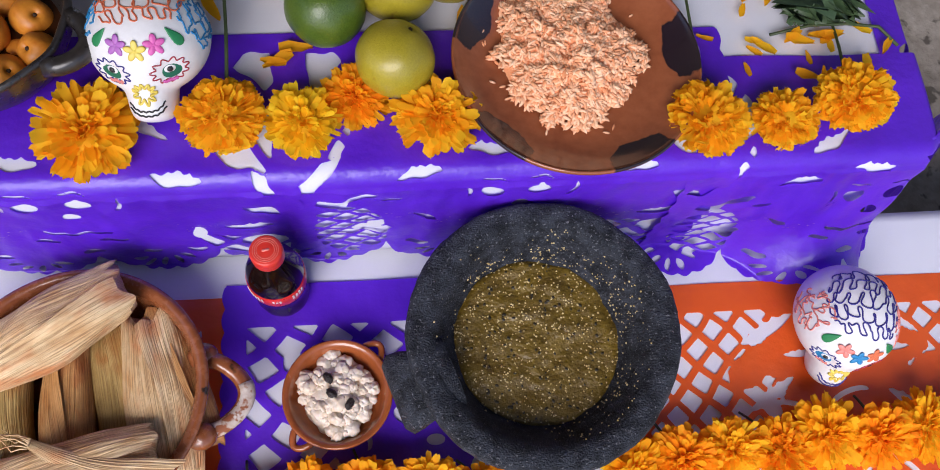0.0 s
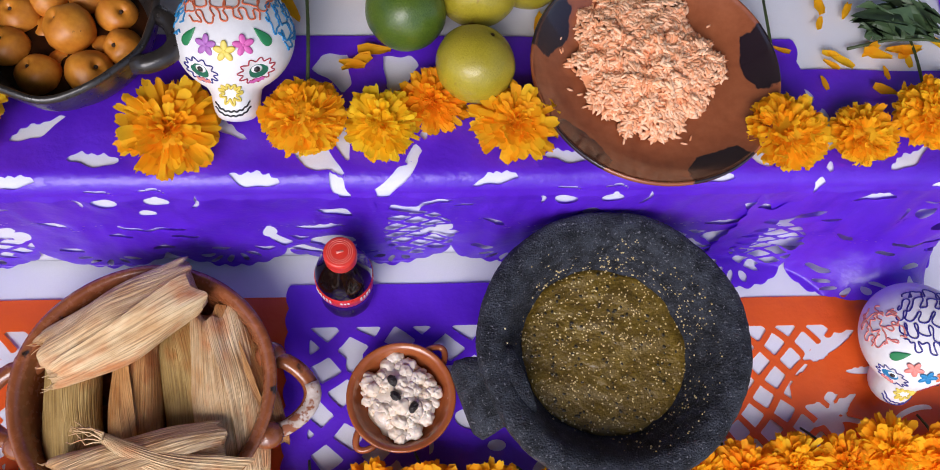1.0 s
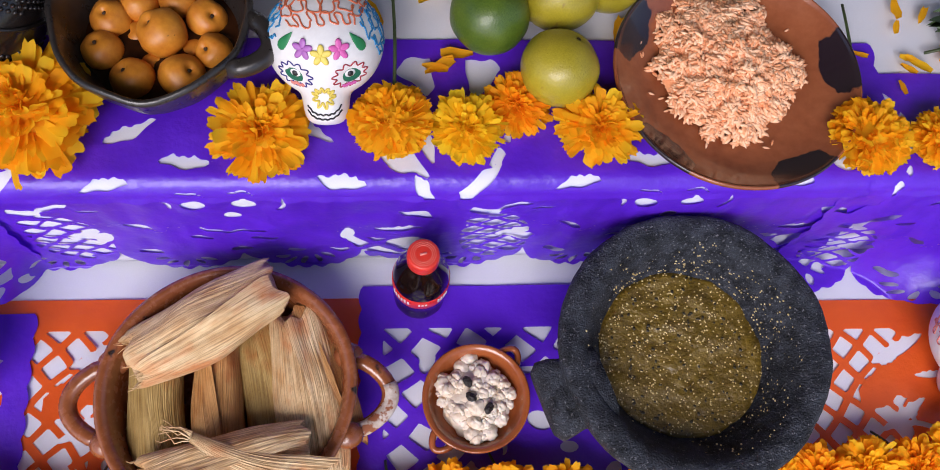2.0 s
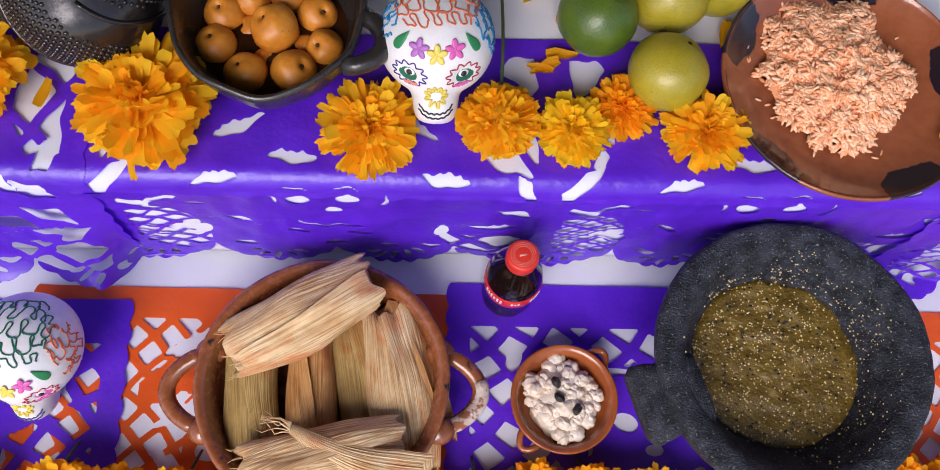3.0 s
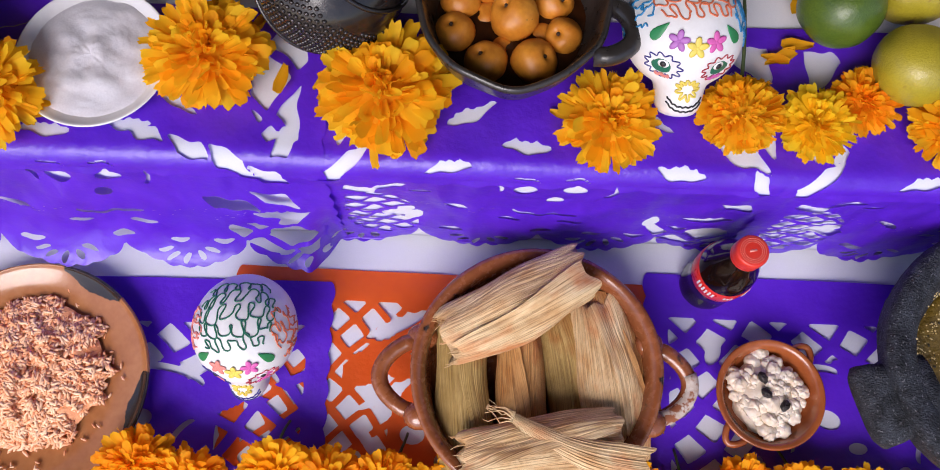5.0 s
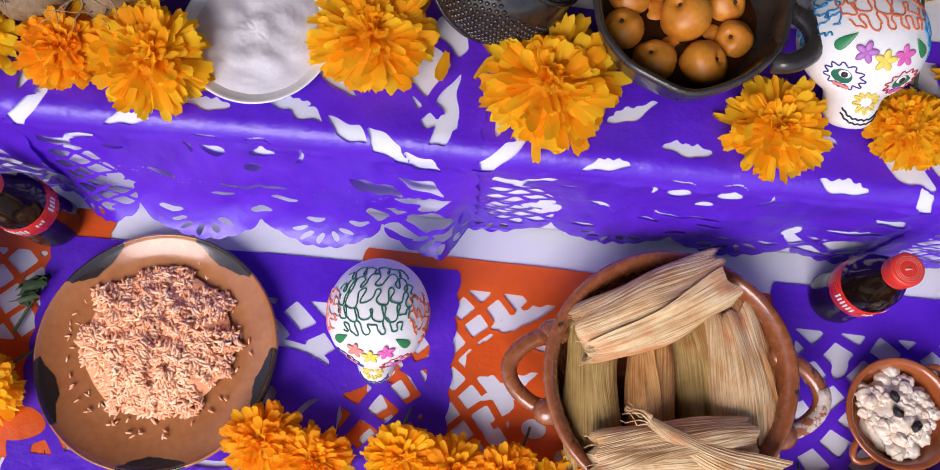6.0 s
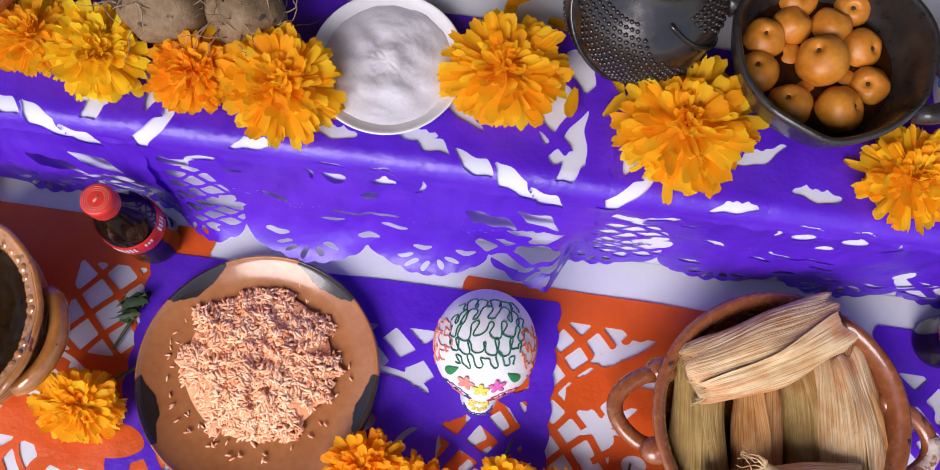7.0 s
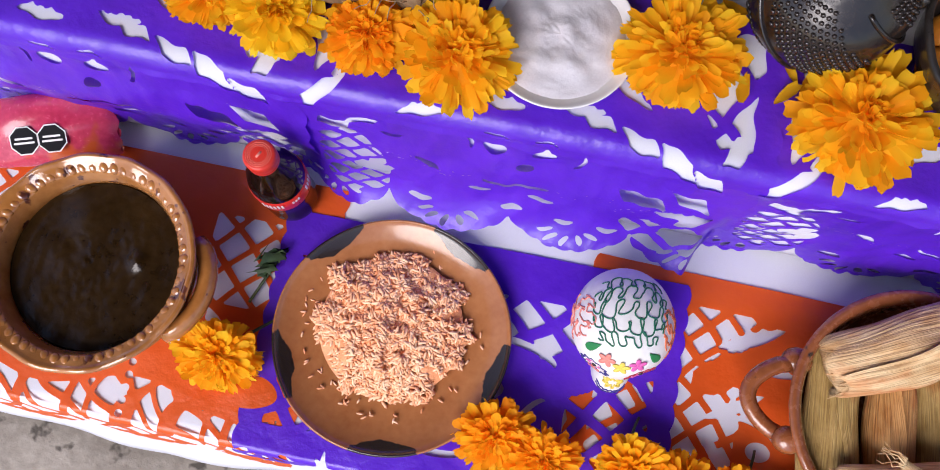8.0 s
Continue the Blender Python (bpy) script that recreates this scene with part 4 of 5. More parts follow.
def husk_leaf(m, length, width, seed):
    """A loose husk leaf: an arched ribbed sheet whose narrow end splits into strands."""
    ob = thing("husk_leaf", m, "loose dry corn husk leaf with split tip", "corn husk")
    s, uvs = Shape(), []
    for i in range(31):
        t = i / 30
        w = width * (0.25 + 0.75 * min(1, t * 1.3)) / 2
        for j in range(41):
            q = 2 * j / 40 - 1
            s.v.append((w * q + 0.010 * math.sin(3.0 * t), (t - 0.5) * length + 0.004 * math.sin(5 * q) * t, 0.0045 * (1 - q * q) * (0.4 + 0.6 * math.sin(math.pi * t)) + 0.00035 * math.sin(q * 34) + 0.007 * math.sin(2.8 * t)))
            uvs.append((0.1 + 0.12 * (q + 1), t))
    s.f = grid_faces(31, 41)
    mesh("leaf_sheet", s, HUSKS[0], ob, uv=uvs)
    r = random.Random(seed)
    for k in range(9):
        x = width * 0.12 * (k / 4 - 1)
        pts = [Vector((x, -length * 0.48, 0.006))]
        for i in range(5):
            pts.append(pts[-1] + Vector((r.gauss(0, 0.0022), -0.0055, r.gauss(0.0012, 0.001))))
        mesh("strand", Shape().add(*tube(pts, 0.0008, 4, 0.3)), HUSKS[0], ob)
    return ob


husk_leaf(lay(-0.270, 0.183, LOW + 0.096, -17, -2), 0.134, 0.036, 4)
small_bowl(-0.062, 0.237)
bottle(-0.118, 0.355, -15)
bottle(-0.968, 0.352, 35)
clay_plate(0.182, 0.507, HIGH + 0.003, PLATE_A, 0.120, 0.030, "reddish glazed clay plate with dark brushed patches, on the raised step")
rice_heap(0.176, 0.522, HIGH + 0.012, 0.070, 0.076, 0.030, 2900, 22, 3, "mound of red cooked rice on a clay plate")
clay_plate(-0.826, 0.225, LOW + 0.003, PLATE_B, 0.124, 0.020, "light brown glazed clay plate with black brushed patches on its rim")
rice_heap(-0.829, 0.234, LOW + 0.009, 0.082, 0.082, 0.024, 3000, 70, 8, "loose heap of red cooked rice on a clay plate")
mole_pot(-1.125, 0.229)


# ---- decorated skulls ----
def skull(m, label, main, side, gems, eyecol, seed, teeth="black"):
    ob = thing("decorated_skull", m, label, "skull ornament", "decorated skulls")
    jaw_dir = Vector((0, -0.62, -0.78)).normalized()

    def reach(d):
        r = 1 / math.sqrt((d.x / 0.051) ** 2 + (d.y / 0.056) ** 2 + (d.z / (0.049 if d.z > 0 else 0.043)) ** 2)
        q = d.dot(jaw_dir)
        if q > 0:
            off = Vector((d.x * 1.45, d.y - jaw_dir.y * q, d.z - jaw_dir.z * q)).length
            r += 0.025 * math.exp(-(off / 0.52) ** 5)
        for sx in (-1, 1):
            e = (d - Vector((sx * 0.42, -0.90, -0.04)).normalized()).length
            r -= 0.0045 * math.exp(-(e / 0.20) ** 2)
        n = (d - Vector((0, -0.90, -0.40)).normalized()).length
        r -= 0.002 * math.exp(-(n / 0.10) ** 2)
        z = d.z * r
        floor = -0.062
        return r * floor / z if z < floor else r

    def on(d, lift=0.0):
        d = d.normalized()
        return d * (reach(d) + lift)
    s = Shape()
    rows, cols = 60, 84
    for i in range(rows + 1):
        th = math.pi * i / rows
        for j in range(cols):
            a = 2 * math.pi * j / cols
            s.v.append(tuple(on(Vector((math.sin(th) * math.cos(a), math.sin(th) * math.sin(a), math.cos(th))))))
    s.f = grid_faces(rows + 1, cols, True)
    mesh("skull_body", s, CERAMIC, ob)

    def frame_at(c):
        c = c.normalized()
        t = Vector((0, 0, 1)) - c * c.z
        t = t.normalized() if t.length > 0.05 else Vector((0, 1, 0))
        return c, t.cross(c).normalized() * -1, t

    def squiggle(centre, half_w, half_t, rows_n, colour, sd):
        """Rows of wandering icing lines over a patch of the skull."""
        c, sx, ty = frame_at(Vector(centre))
        rng = random.Random(sd)
        slope = rng.uniform(-0.10, 0.10)
        for k in range(rows_n):
            t0 = -half_t + 2 * half_t * (k + 0.5) / rows_n
            amp = half_t / rows_n * 1.08
            pts, n = [], 260
            hw = half_w * math.sqrt(max(0.2, 1 - (t0 / half_t * 0.8) ** 2))
            f, ph = rng.uniform(0.9, 1.1) * hw * 20.5, rng.uniform(0, 6)
            for i in range(n + 1):
                q = -1 + 2 * i / n
                a = f * q + ph + 2.4 * noise.noise(Vector((q * 2.5, k * 0.8, sd + 9)))
                tall = 0.82 + 0.9 * noise.noise(Vector((q * 8, k * 2.3, sd + 4)))
                u = hw * q - 0.050 * tall * math.sin(2 * a) + 0.06 * math.sin(a + 1.2 * k)
                w = t0 + slope * q + amp * (tall * math.sin(a) + 0.35 * noise.noise(Vector((q * 4, k, sd + 2))))
                pts.append(on(c + sx * u + ty * w, 0.0003))
            mesh("icing_line", Shape().add(*tube(pts, 0.00082, 5)), ICING[colour], ob, colour + " icing line")

    def flower(centre, size, colour):
        c, sx, ty = frame_at(Vector(centre))
        p, f = on(c), Shape()
        basis = Matrix((sx, ty, c)).transposed().to_4x4()
        for k in range(5):
            f.add(*ball(size * 0.55, size * 0.33, 0.0009, 12, 6), Matrix.Translation(p) @ basis @ Matrix.Rotation(radians(90 + 72 * k), 4, "Z") @ Matrix.Translation((size * 0.55, 0, 0.0003)))
        f.add(*ball(size * 0.22, size * 0.22, 0.0012, 10, 6), Matrix.Translation(p) @ basis)
        mesh("icing_flower", f, ICING[colour], ob, "small " + colour + " icing flower")

    def leaf(centre, size, rot):
        c, sx, ty = frame_at(Vector(centre))
        basis = Matrix((sx, ty, c)).transposed().to_4x4()
        v, f = ball(size * 0.40, size, 0.0011, 16, 14)
        v = [(x * (1 - 0.75 * y / size), y, z) for x, y, z in v]
        mesh("icing_leaf", Shape().add(v, f, Matrix.Translation(on(c)) @ basis @ Matrix.Rotation(radians(rot), 4, "Z")), ICING["leaf"], ob, "green icing leaf")

    def eye(sx_, ring_colour):
        c, sx, ty = frame_at(Vector((sx_ * 0.44, -0.90, -0.02)))
        basis = Matrix.Translation(on(c)) @ Matrix((sx, ty, c)).transposed().to_4x4()
        e = mesh("eye_patch", Shape().add(*ball(0.0140, 0.0086, 0.0014, 20, 8), basis), ICING[eyecol], ob, "painted " + eyecol + " eye")
        mesh("eye_white", Shape().add(*ball(0.0052, 0.0038, 0.0012, 16, 8), basis @ Matrix.Translation((0, 0.0012, 0.0009))), CERAMIC, e)
        mesh("eye_gem", Shape().add(*ball(0.0028, 0.0028, 0.0016, 12, 6), basis @ Matrix.Translation((0, 0.0012, 0.0018))), ICING["black"], e, "dark shiny bead")
        pts = []
        for i in range(121):
            a = 2 * math.pi * i / 120
            k = 1 + 0.16 * math.sin(11 * a)
            pts.append(on(c + sx * (0.285 * k * math.cos(a)) + ty * (0.200 * k * math.sin(a)), 0.0003))
        mesh("eye_outline", Shape().add(*tube(pts, 0.0006, 5)), ICING[ring_colour], ob, ring_colour + " petal outline round the eye")
        pts = [on(c + sx * (sx_ * 0.02 + 0.15 * (i / 24 - 0.5) * 1.6) + ty * (-0.19 + 0.03 * math.sin(i * 1.9)), 0.0004) for i in range(25)]
        mesh("cheek_mark", Shape().add(*tube(pts, 0.0011, 5)), ICING["coral" if sx_ < 0 else "pink"], ob)

    squiggle((0.0, 0.0, 1.0), 1.05, 0.90, 5, main, seed)
    squiggle((0.95, -0.12, 0.40), 0.46, 0.46, 4, side[0], seed + 1)
    squiggle((-0.95, -0.12, 0.40), 0.45, 0.45, 4, side[1], seed + 2)
    flower((-0.26, -0.80, 0.40), 0.0085, gems[0])
    flower((0.00, -0.86, 0.34), 0.0085, gems[1])
    flower((0.26, -0.80, 0.40), 0.0085, gems[2])
    leaf((-0.54, -0.66, 0.46), 0.0100, 28)
    leaf((0.54, -0.66, 0.46), 0.0100, -28)
    eye(-1, "navy")
    eye(1, "crimson")
    c, sx, ty = frame_at(Vector((0, -0.92, -0.28)))
    pts = [on(c + sx * (0.13 * (1 + 0.34 * math.sin(10 * a)) * math.cos(a)) + ty * (0.10 * (1 + 0.34 * math.sin(10 * a)) * math.sin(a)), 0.0004) for a in np.linspace(0.6, 6.9, 140)]
    mesh("nose_outline", Shape().add(*tube(pts, 0.0011, 5)), ICING["yellow"], ob, "yellow icing round the nose")
    for row in (0, 1):
        pts = [on(Vector((0.62 * q, -0.86 + 0.20 * q * q, -0.45 - 0.055 * row + 0.10 * q * q + 0.006 * math.sin(60 * q + row * 1.5))), 0.0004) for q in np.linspace(-0.36, 0.36, 130)]
        mesh("teeth_line", Shape().add(*tube(pts, 0.0008, 5)), ICING[teeth], ob, teeth + " icing teeth")
    return ob


skull(pose(-0.203, 0.523, HIGH + 0.0555, -24, 0, 0), "white plaster skull with orange icing crown and blue sides", "orange", ("blue", "blue"), ("violet", "yellow", "pink"), "green", 21)
skull(pose(-0.598, 0.281, LOW + 0.0605, -10, 0, 1), "white plaster skull with green icing curls on its crown", "green", ("orange", "coral"), ("coral", "yellow", "pink"), "pink", 31, "navy")
skull(at(0.490, 0.276, LOW + 0.0640, -7, 0, -14, 1.06), "white plaster skull with navy icing curls on its crown", "navy", ("coral", "coral"), ("coral", "blue", "orange"), "blue", 41, "navy")


# ---- marigolds ----
def marigold(x, y, z, radius, colour, seed, tilt=(0, 0), kind="broad", stem=None, group="marigolds along the raised step", label=""):
    rng = random.Random(seed)
    spin = Matrix.Rotation(rng.random() * 6.283, 4, "Z")
    ob = thing("marigold", at(x, y, z, tilt[0], tilt[1]) @ Matrix.Diagonal((1.05, 0.93, 0.74, 1)) @ spin, label or ("cut orange-gold marigold head lying on the step"), "flower", group)
    counts, wide = ((36, 38, 36, 34, 30, 26, 20, 15, 10), 0.105) if kind == "broad" else ((40, 46, 48, 48, 46, 42, 36, 28, 18), 0.115)
    petals = Shape()
    for layer, n in enumerate(counts):
        el = (-34 if kind == "fluffy" else -20) + 13.5 * layer
        ce, se = math.cos(radians(el)), math.sin(radians(el))
        ln = 1 / math.sqrt(ce ** 2 + (se / (0.62 if kind == "broad" else 0.80)) ** 2)
        for k in range(n):
            if rng.random() < 0.04:
                continue
            az, e = 360 * (k + rng.uniform(-0.7, 0.7)) / n, el + rng.gauss(0, 12)
            if kind == "fluffy":
                e = el + 4 + rng.gauss(0, 7)
            length, w = radius * ln * (rng.uniform(0.78, 1.08) if kind == "broad" else rng.uniform(0.86, 1.05)), radius * wide * rng.uniform(0.65, 1.45) * (1 - 0.05 * layer)
            start = radius * 0.10
            cup, curl, twist = rng.uniform(-0.3, 0.7), rng.gauss(-0.02, 0.14 if kind == "broad" else 0.2), rng.gauss(0, 20 if kind == "broad" else 38)
            wav, v = rng.uniform(-1, 1), []
            for i, s in enumerate((0.0, 0.40, 0.72, 0.91, 1.0)):
                half = w * ((0.25, 0.60, 0.95, 1.00, 0.66) if kind == "broad" else (0.25, 0.60, 1.0, 1.12, 0.80))[i]
                for j, q in enumerate((-1.0, -0.35, 0.35, 1.0)):
                    zz = half * cup * q * q + curl * length * s * s + ((0.22 if kind == "broad" else 0.42) * w * rng.uniform(-1, 1) if i > 2 else 0) + 0.05 * length * wav * math.sin(5 * s)
                    yy = start + (length - start) * s + (rng.uniform(-0.06, 0.02) * length if i == 4 else 0)
                    v.append((half * q, yy, zz))
            petals.add(v, grid_faces(5, 4), pose(0, 0, radius * 0.05 * max(0, el) / 60, 0, 0, az) @ pose(0, 0, 0, e, twist, 0))
    v, f = ball(radius * 0.55, radius * 0.55, radius * (0.34 if kind == "broad" else 0.60), 20, 12, 0.25, 4.0, seed)
    petals.add(v, f)
    mesh("bloom", petals, PETALS[colour], ob, smooth=True, kind="stuff")
    mesh("calyx", Shape().add(*lathe([(0.001, -radius * 0.62), (radius * 0.10, -radius * 0.60), (radius * 0.24, -radius * 0.35), (radius * 0.22, -radius * 0.02), (0.001, 0)], 14)), GREEN, ob)
    if stem:
        inv = ob.matrix_world.inverted()
        p0, p1 = ob.matrix_world @ Vector((0, 0, -radius * 0.4)), Vector(stem)
        mid = p0.lerp(p1, 0.5) + Vector((rng.uniform(-0.01, 0.01), 0, 0.012))
        pts = [inv @ ((1 - t) ** 2 * p0 + 2 * t * (1 - t) * mid + t * t * p1) for t in [float(q) for q in np.linspace(0, 1, 9)]]
        mesh("stem", Shape().add(*tube(pts, 0.0019, 7, 0.75)), GREEN, ob, "dark green stem")
    return ob


for k, (x, y, z, r, c, kind, rx, ry, stem) in enumerate((
        (-0.261, 0.451, 0.026, 0.048, 0, "broad", 4, 0, None), (-0.146, 0.461, 0.026, 0.038, 0, "fluffy", 2, 0, (-0.150, 0.600, HIGH + 0.05)),
        (-0.078, 0.456, 0.022, 0.036, 1, "broad", 8, 0, None), (-0.030, 0.482, 0.016, 0.034, 2, "broad", 15, 8, None), (0.044, 0.456, 0.024, 0.042, 0, "broad", 6, 0, None),
        (0.302, 0.443, 0.028, 0.040, 0, "fluffy", 3, 0, (0.300, 0.575, HIGH + 0.035)), (0.381, 0.443, 0.024, 0.033, 0, "fluffy", 3, 0, None),
        (0.451, 0.459, 0.034, 0.039, 0, "fluffy", 3, 0, (0.468, 0.565, HIGH + 0.006)), (-0.456, 0.467, 0.034, 0.064, 0, "broad", 4, 0, None), (-0.614, 0.496, 0.034, 0.056, 0, "broad", 6, 0, None),
        (-0.802, 0.456, 0.032, 0.055, 0, "broad", 9, 0, None), (-0.882, 0.461, 0.026, 0.042, 2, "broad", 13, 0, None), (-0.966, 0.466, 0.030, 0.047, 1, "broad", 7, 0, None),
        (-1.026, 0.474, 0.028, 0.042, 0, "broad", 3, 6, None))):
    marigold(x, y, HIGH + z, r, c, 100 + k, (rx, ry), kind, stem, label=("fluffy " if kind == "fluffy" else "broad-petalled ") + ("yellow ", "bright yellow ", "deep orange ")[c] + "marigold head at the edge of the raised step")
ROW = "marigolds along the front edge"
for k, (x, y, r, c) in enumerate(((-0.700, 0.130, 0.036, 2), (-0.648, 0.118, 0.033, 2), (-0.560, 0.128, 0.034, 0), (-0.510, 0.120, 0.034, 2), (-0.455, 0.118, 0.032, 2), (-0.405, 0.105, 0.034, 0), (-0.372, 0.122, 0.034, 2),
                                 (-0.215, 0.122, 0.034, 2), (-0.150, 0.100, 0.036, 0), (-0.095, 0.125, 0.032, 2), (-0.035, 0.120, 0.034, 2), (0.030, 0.120, 0.034, 0), (0.085, 0.108, 0.034, 2),
                                 (0.240, 0.120, 0.034, 0), (0.295, 0.126, 0.034, 2), (0.350, 0.132, 0.034, 0), (0.405, 0.128, 0.034, 2), (0.460, 0.140, 0.038, 0), (0.520, 0.132, 0.034, 2), (0.575, 0.140, 0.036, 0), (0.635, 0.138, 0.036, 2))):
    rng = random.Random(300 + k)
    marigold(x, y + 0.016, LOW + 0.030, r * 1.2, c, 400 + k, (rng.uniform(6, 34), rng.uniform(-14, 14)), "broad", (x + rng.uniform(-0.03, 0.03), y + rng.uniform(0.05, 0.085), LOW + 0.006) if k % 2 == 0 else None, ROW,
             "wilting orange marigold head at the front of the lower step")
marigold(-0.996, 0.168, LOW + 0.028, 0.047, 0, 777, (28, 0), "broad", (-0.93, 0.235, LOW + 0.006), "marigolds along the front edge", "single orange marigold with a leafy stem beside the rice plate")


# ---- fruit, salt, vase and the rest of the raised step ----
def citrus(x, y, z, r, mat, seed, label):
    m = thing("citrus_fruit", at(x, y, z, 10 * seed, 17 * seed, 40 * seed), label, "fruit", "citrus fruit")
    v, f = ball(r, r, r * 0.95, 40, 28, 0.035, 1.6, seed)
    v = [(px, py, pz - 0.10 * r * math.exp(-(px * px + py * py) / (0.12 * r) ** 2) * (1 if pz > 0 else -1)) for px, py, pz in v]
    mesh("rind", Shape().add(v, f), mat, m)
    mesh("stem_scar", Shape().add(*ball(r * 0.06, r * 0.06, r * 0.04, 10, 6, 0.2, 4), at(0, 0, r * 0.87)), CORK, m)
    return m


citrus(-0.053, 0.565, HIGH + 0.038, 0.038, CITRUS[0], 1, "green glossy sweet lime on the raised step")
citrus(0.009, 0.509, HIGH + 0.037, 0.037, CITRUS[1], 2, "scarred yellow-green sweet lime on the raised step")
citrus(0.014, 0.587, HIGH + 0.042, 0.038, CITRUS[1], 3, "yellow-green sweet lime behind the others")
citrus(0.068, 0.610, HIGH + 0.038, 0.036, CITRUS[1], 5, "yellow sweet lime beside the rice plate")


def haw_bowl(x, y):
    m = thing("haw_bowl", at(x, y, HIGH + 0.004, 0, 0, 4), "black glazed clay bowl with ear handles holding haw fruit", "bowl")

    def wob(r, z, a):
        return r * (1 + 0.018 * math.sin(3 * a + 0.5) + 0.010 * math.sin(7 * a) + 0.006 * math.sin(11 * a + 1)), z + (0.002 * math.sin(5 * a) if z > 0.04 else 0)
    prof = smooth_profile([(0.001, 0.002), (0.042, 0.002), (0.060, 0.012), (0.075, 0.036), (0.083, 0.062), (0.0845, 0.070), (0.080, 0.0725), (0.076, 0.062), (0.069, 0.036), (0.05, 0.016), (0.001, 0.012)], 5)
    mesh("bowl_body", Shape().add(*lathe(prof, 90, wob)), BLACKCLAY, m)
    for side, rz in ((-1, -38), (1, -22)):
        t = Matrix.Rotation(radians(rz), 4, "Z")
        pts = [t @ p for p in handle_loop((side * 0.079, 0.026, 0.064), (side * 0.079, -0.026, 0.064), (side * 0.027, 0, 0.003), 0)]
        mesh("handle", Shape().add(*tube(pts, 0.0085, 12)), BLACKCLAY, m)
    mesh("syrup", Shape().add(*lathe([(0.0672, 0.030), (0.05, 0.0305), (0.02, 0.0302), (0.001, 0.0302)], 60)), SYRUP, m, "brown syrup")
    rng = random.Random(9)
    spots = ((-0.046, 0.020, 1.0), (-0.022, 0.036, 0.95), (0.012, 0.040, 1.0), (0.038, 0.022, 1.0), (-0.050, -0.012, 1.0), (0.002, 0.002, 1.22), (0.046, -0.012, 0.92), (-0.022, -0.040, 1.05), (0.021, -0.038, 1.14), (-0.018, 0.062, 0.95), (0.03, 0.060, 0.9),
             (-0.024, 0.010, 0.9), (0.028, -0.008, 0.85), (-0.008, -0.022, 0.85), (0.008, 0.024, 0.8))
    for k, (px, py, q) in enumerate(spots):
        f = thing("haw_fruit", at(x + px, y + py, HIGH + (0.022 if k > 10 else 0.042 if k == 5 else 0.034), rng.uniform(-38, 38), rng.uniform(-38, 38), rng.random() * 360), "cooked yellow-orange haw fruit in syrup", "fruit", "haw fruit in the bowl")
        v, fc = ball(0.0184 * q, 0.0184 * q, 0.0170 * q, 28, 20, 0.09, 1.5, k)
        v = [(a, b, c - 0.34 * 0.0172 * q * math.exp(-(a * a + b * b) / (0.0036 * q) ** 2) * (1 if c > 0 else 0)) for a, b, c in v]
        mesh("skin", Shape().add(v, fc), TEJO, f)
        mesh("calyx_pit", Shape().add(*ball(0.0019, 0.0019, 0.0012, 9, 6, 0.3, 5, k), at(0, 0, 0.0126 * q)), CORK, f)
    return m


haw_bowl(-0.349, 0.537)

m = thing("salt_dish", at(-0.718, 0.496, HIGH + 0.004), "white porcelain saucer heaped with coarse salt", "dish")
mesh("saucer", Shape().add(*lathe(smooth_profile([(0.001, 0.002), (0.036, 0.002), (0.040, 0.004), (0.060, 0.011), (0.0675, 0.0150), (0.0685, 0.0165), (0.0665, 0.0170), (0.058, 0.0125), (0.036, 0.006), (0.001, 0.005)], 5), 90)), PORCELAIN, m)
s = Shape()
for i in range(31):
    for j in range(70):
        r, a = 0.0600 * i / 30, 6.28318 * j / 70
        px, py = r * math.cos(a), r * math.sin(a)
        s.v.append((px, py, 0.0115 + 0.010 * max(0, 1 - (r / 0.060) ** 2) ** 0.8 * (0.8 + 0.5 * noise.noise(Vector((px * 55, py * 55, 3)))) + 0.0008 * noise.noise(Vector((px * 300, py * 300, 3)))))
s.f = grid_faces(31, 70, True)
salt = tagged(mesh("salt", s, SALT), label="heap of white salt in the saucer", category="salt", kind="stuff")
salt.location = (-0.718, 0.496, HIGH + 0.004)


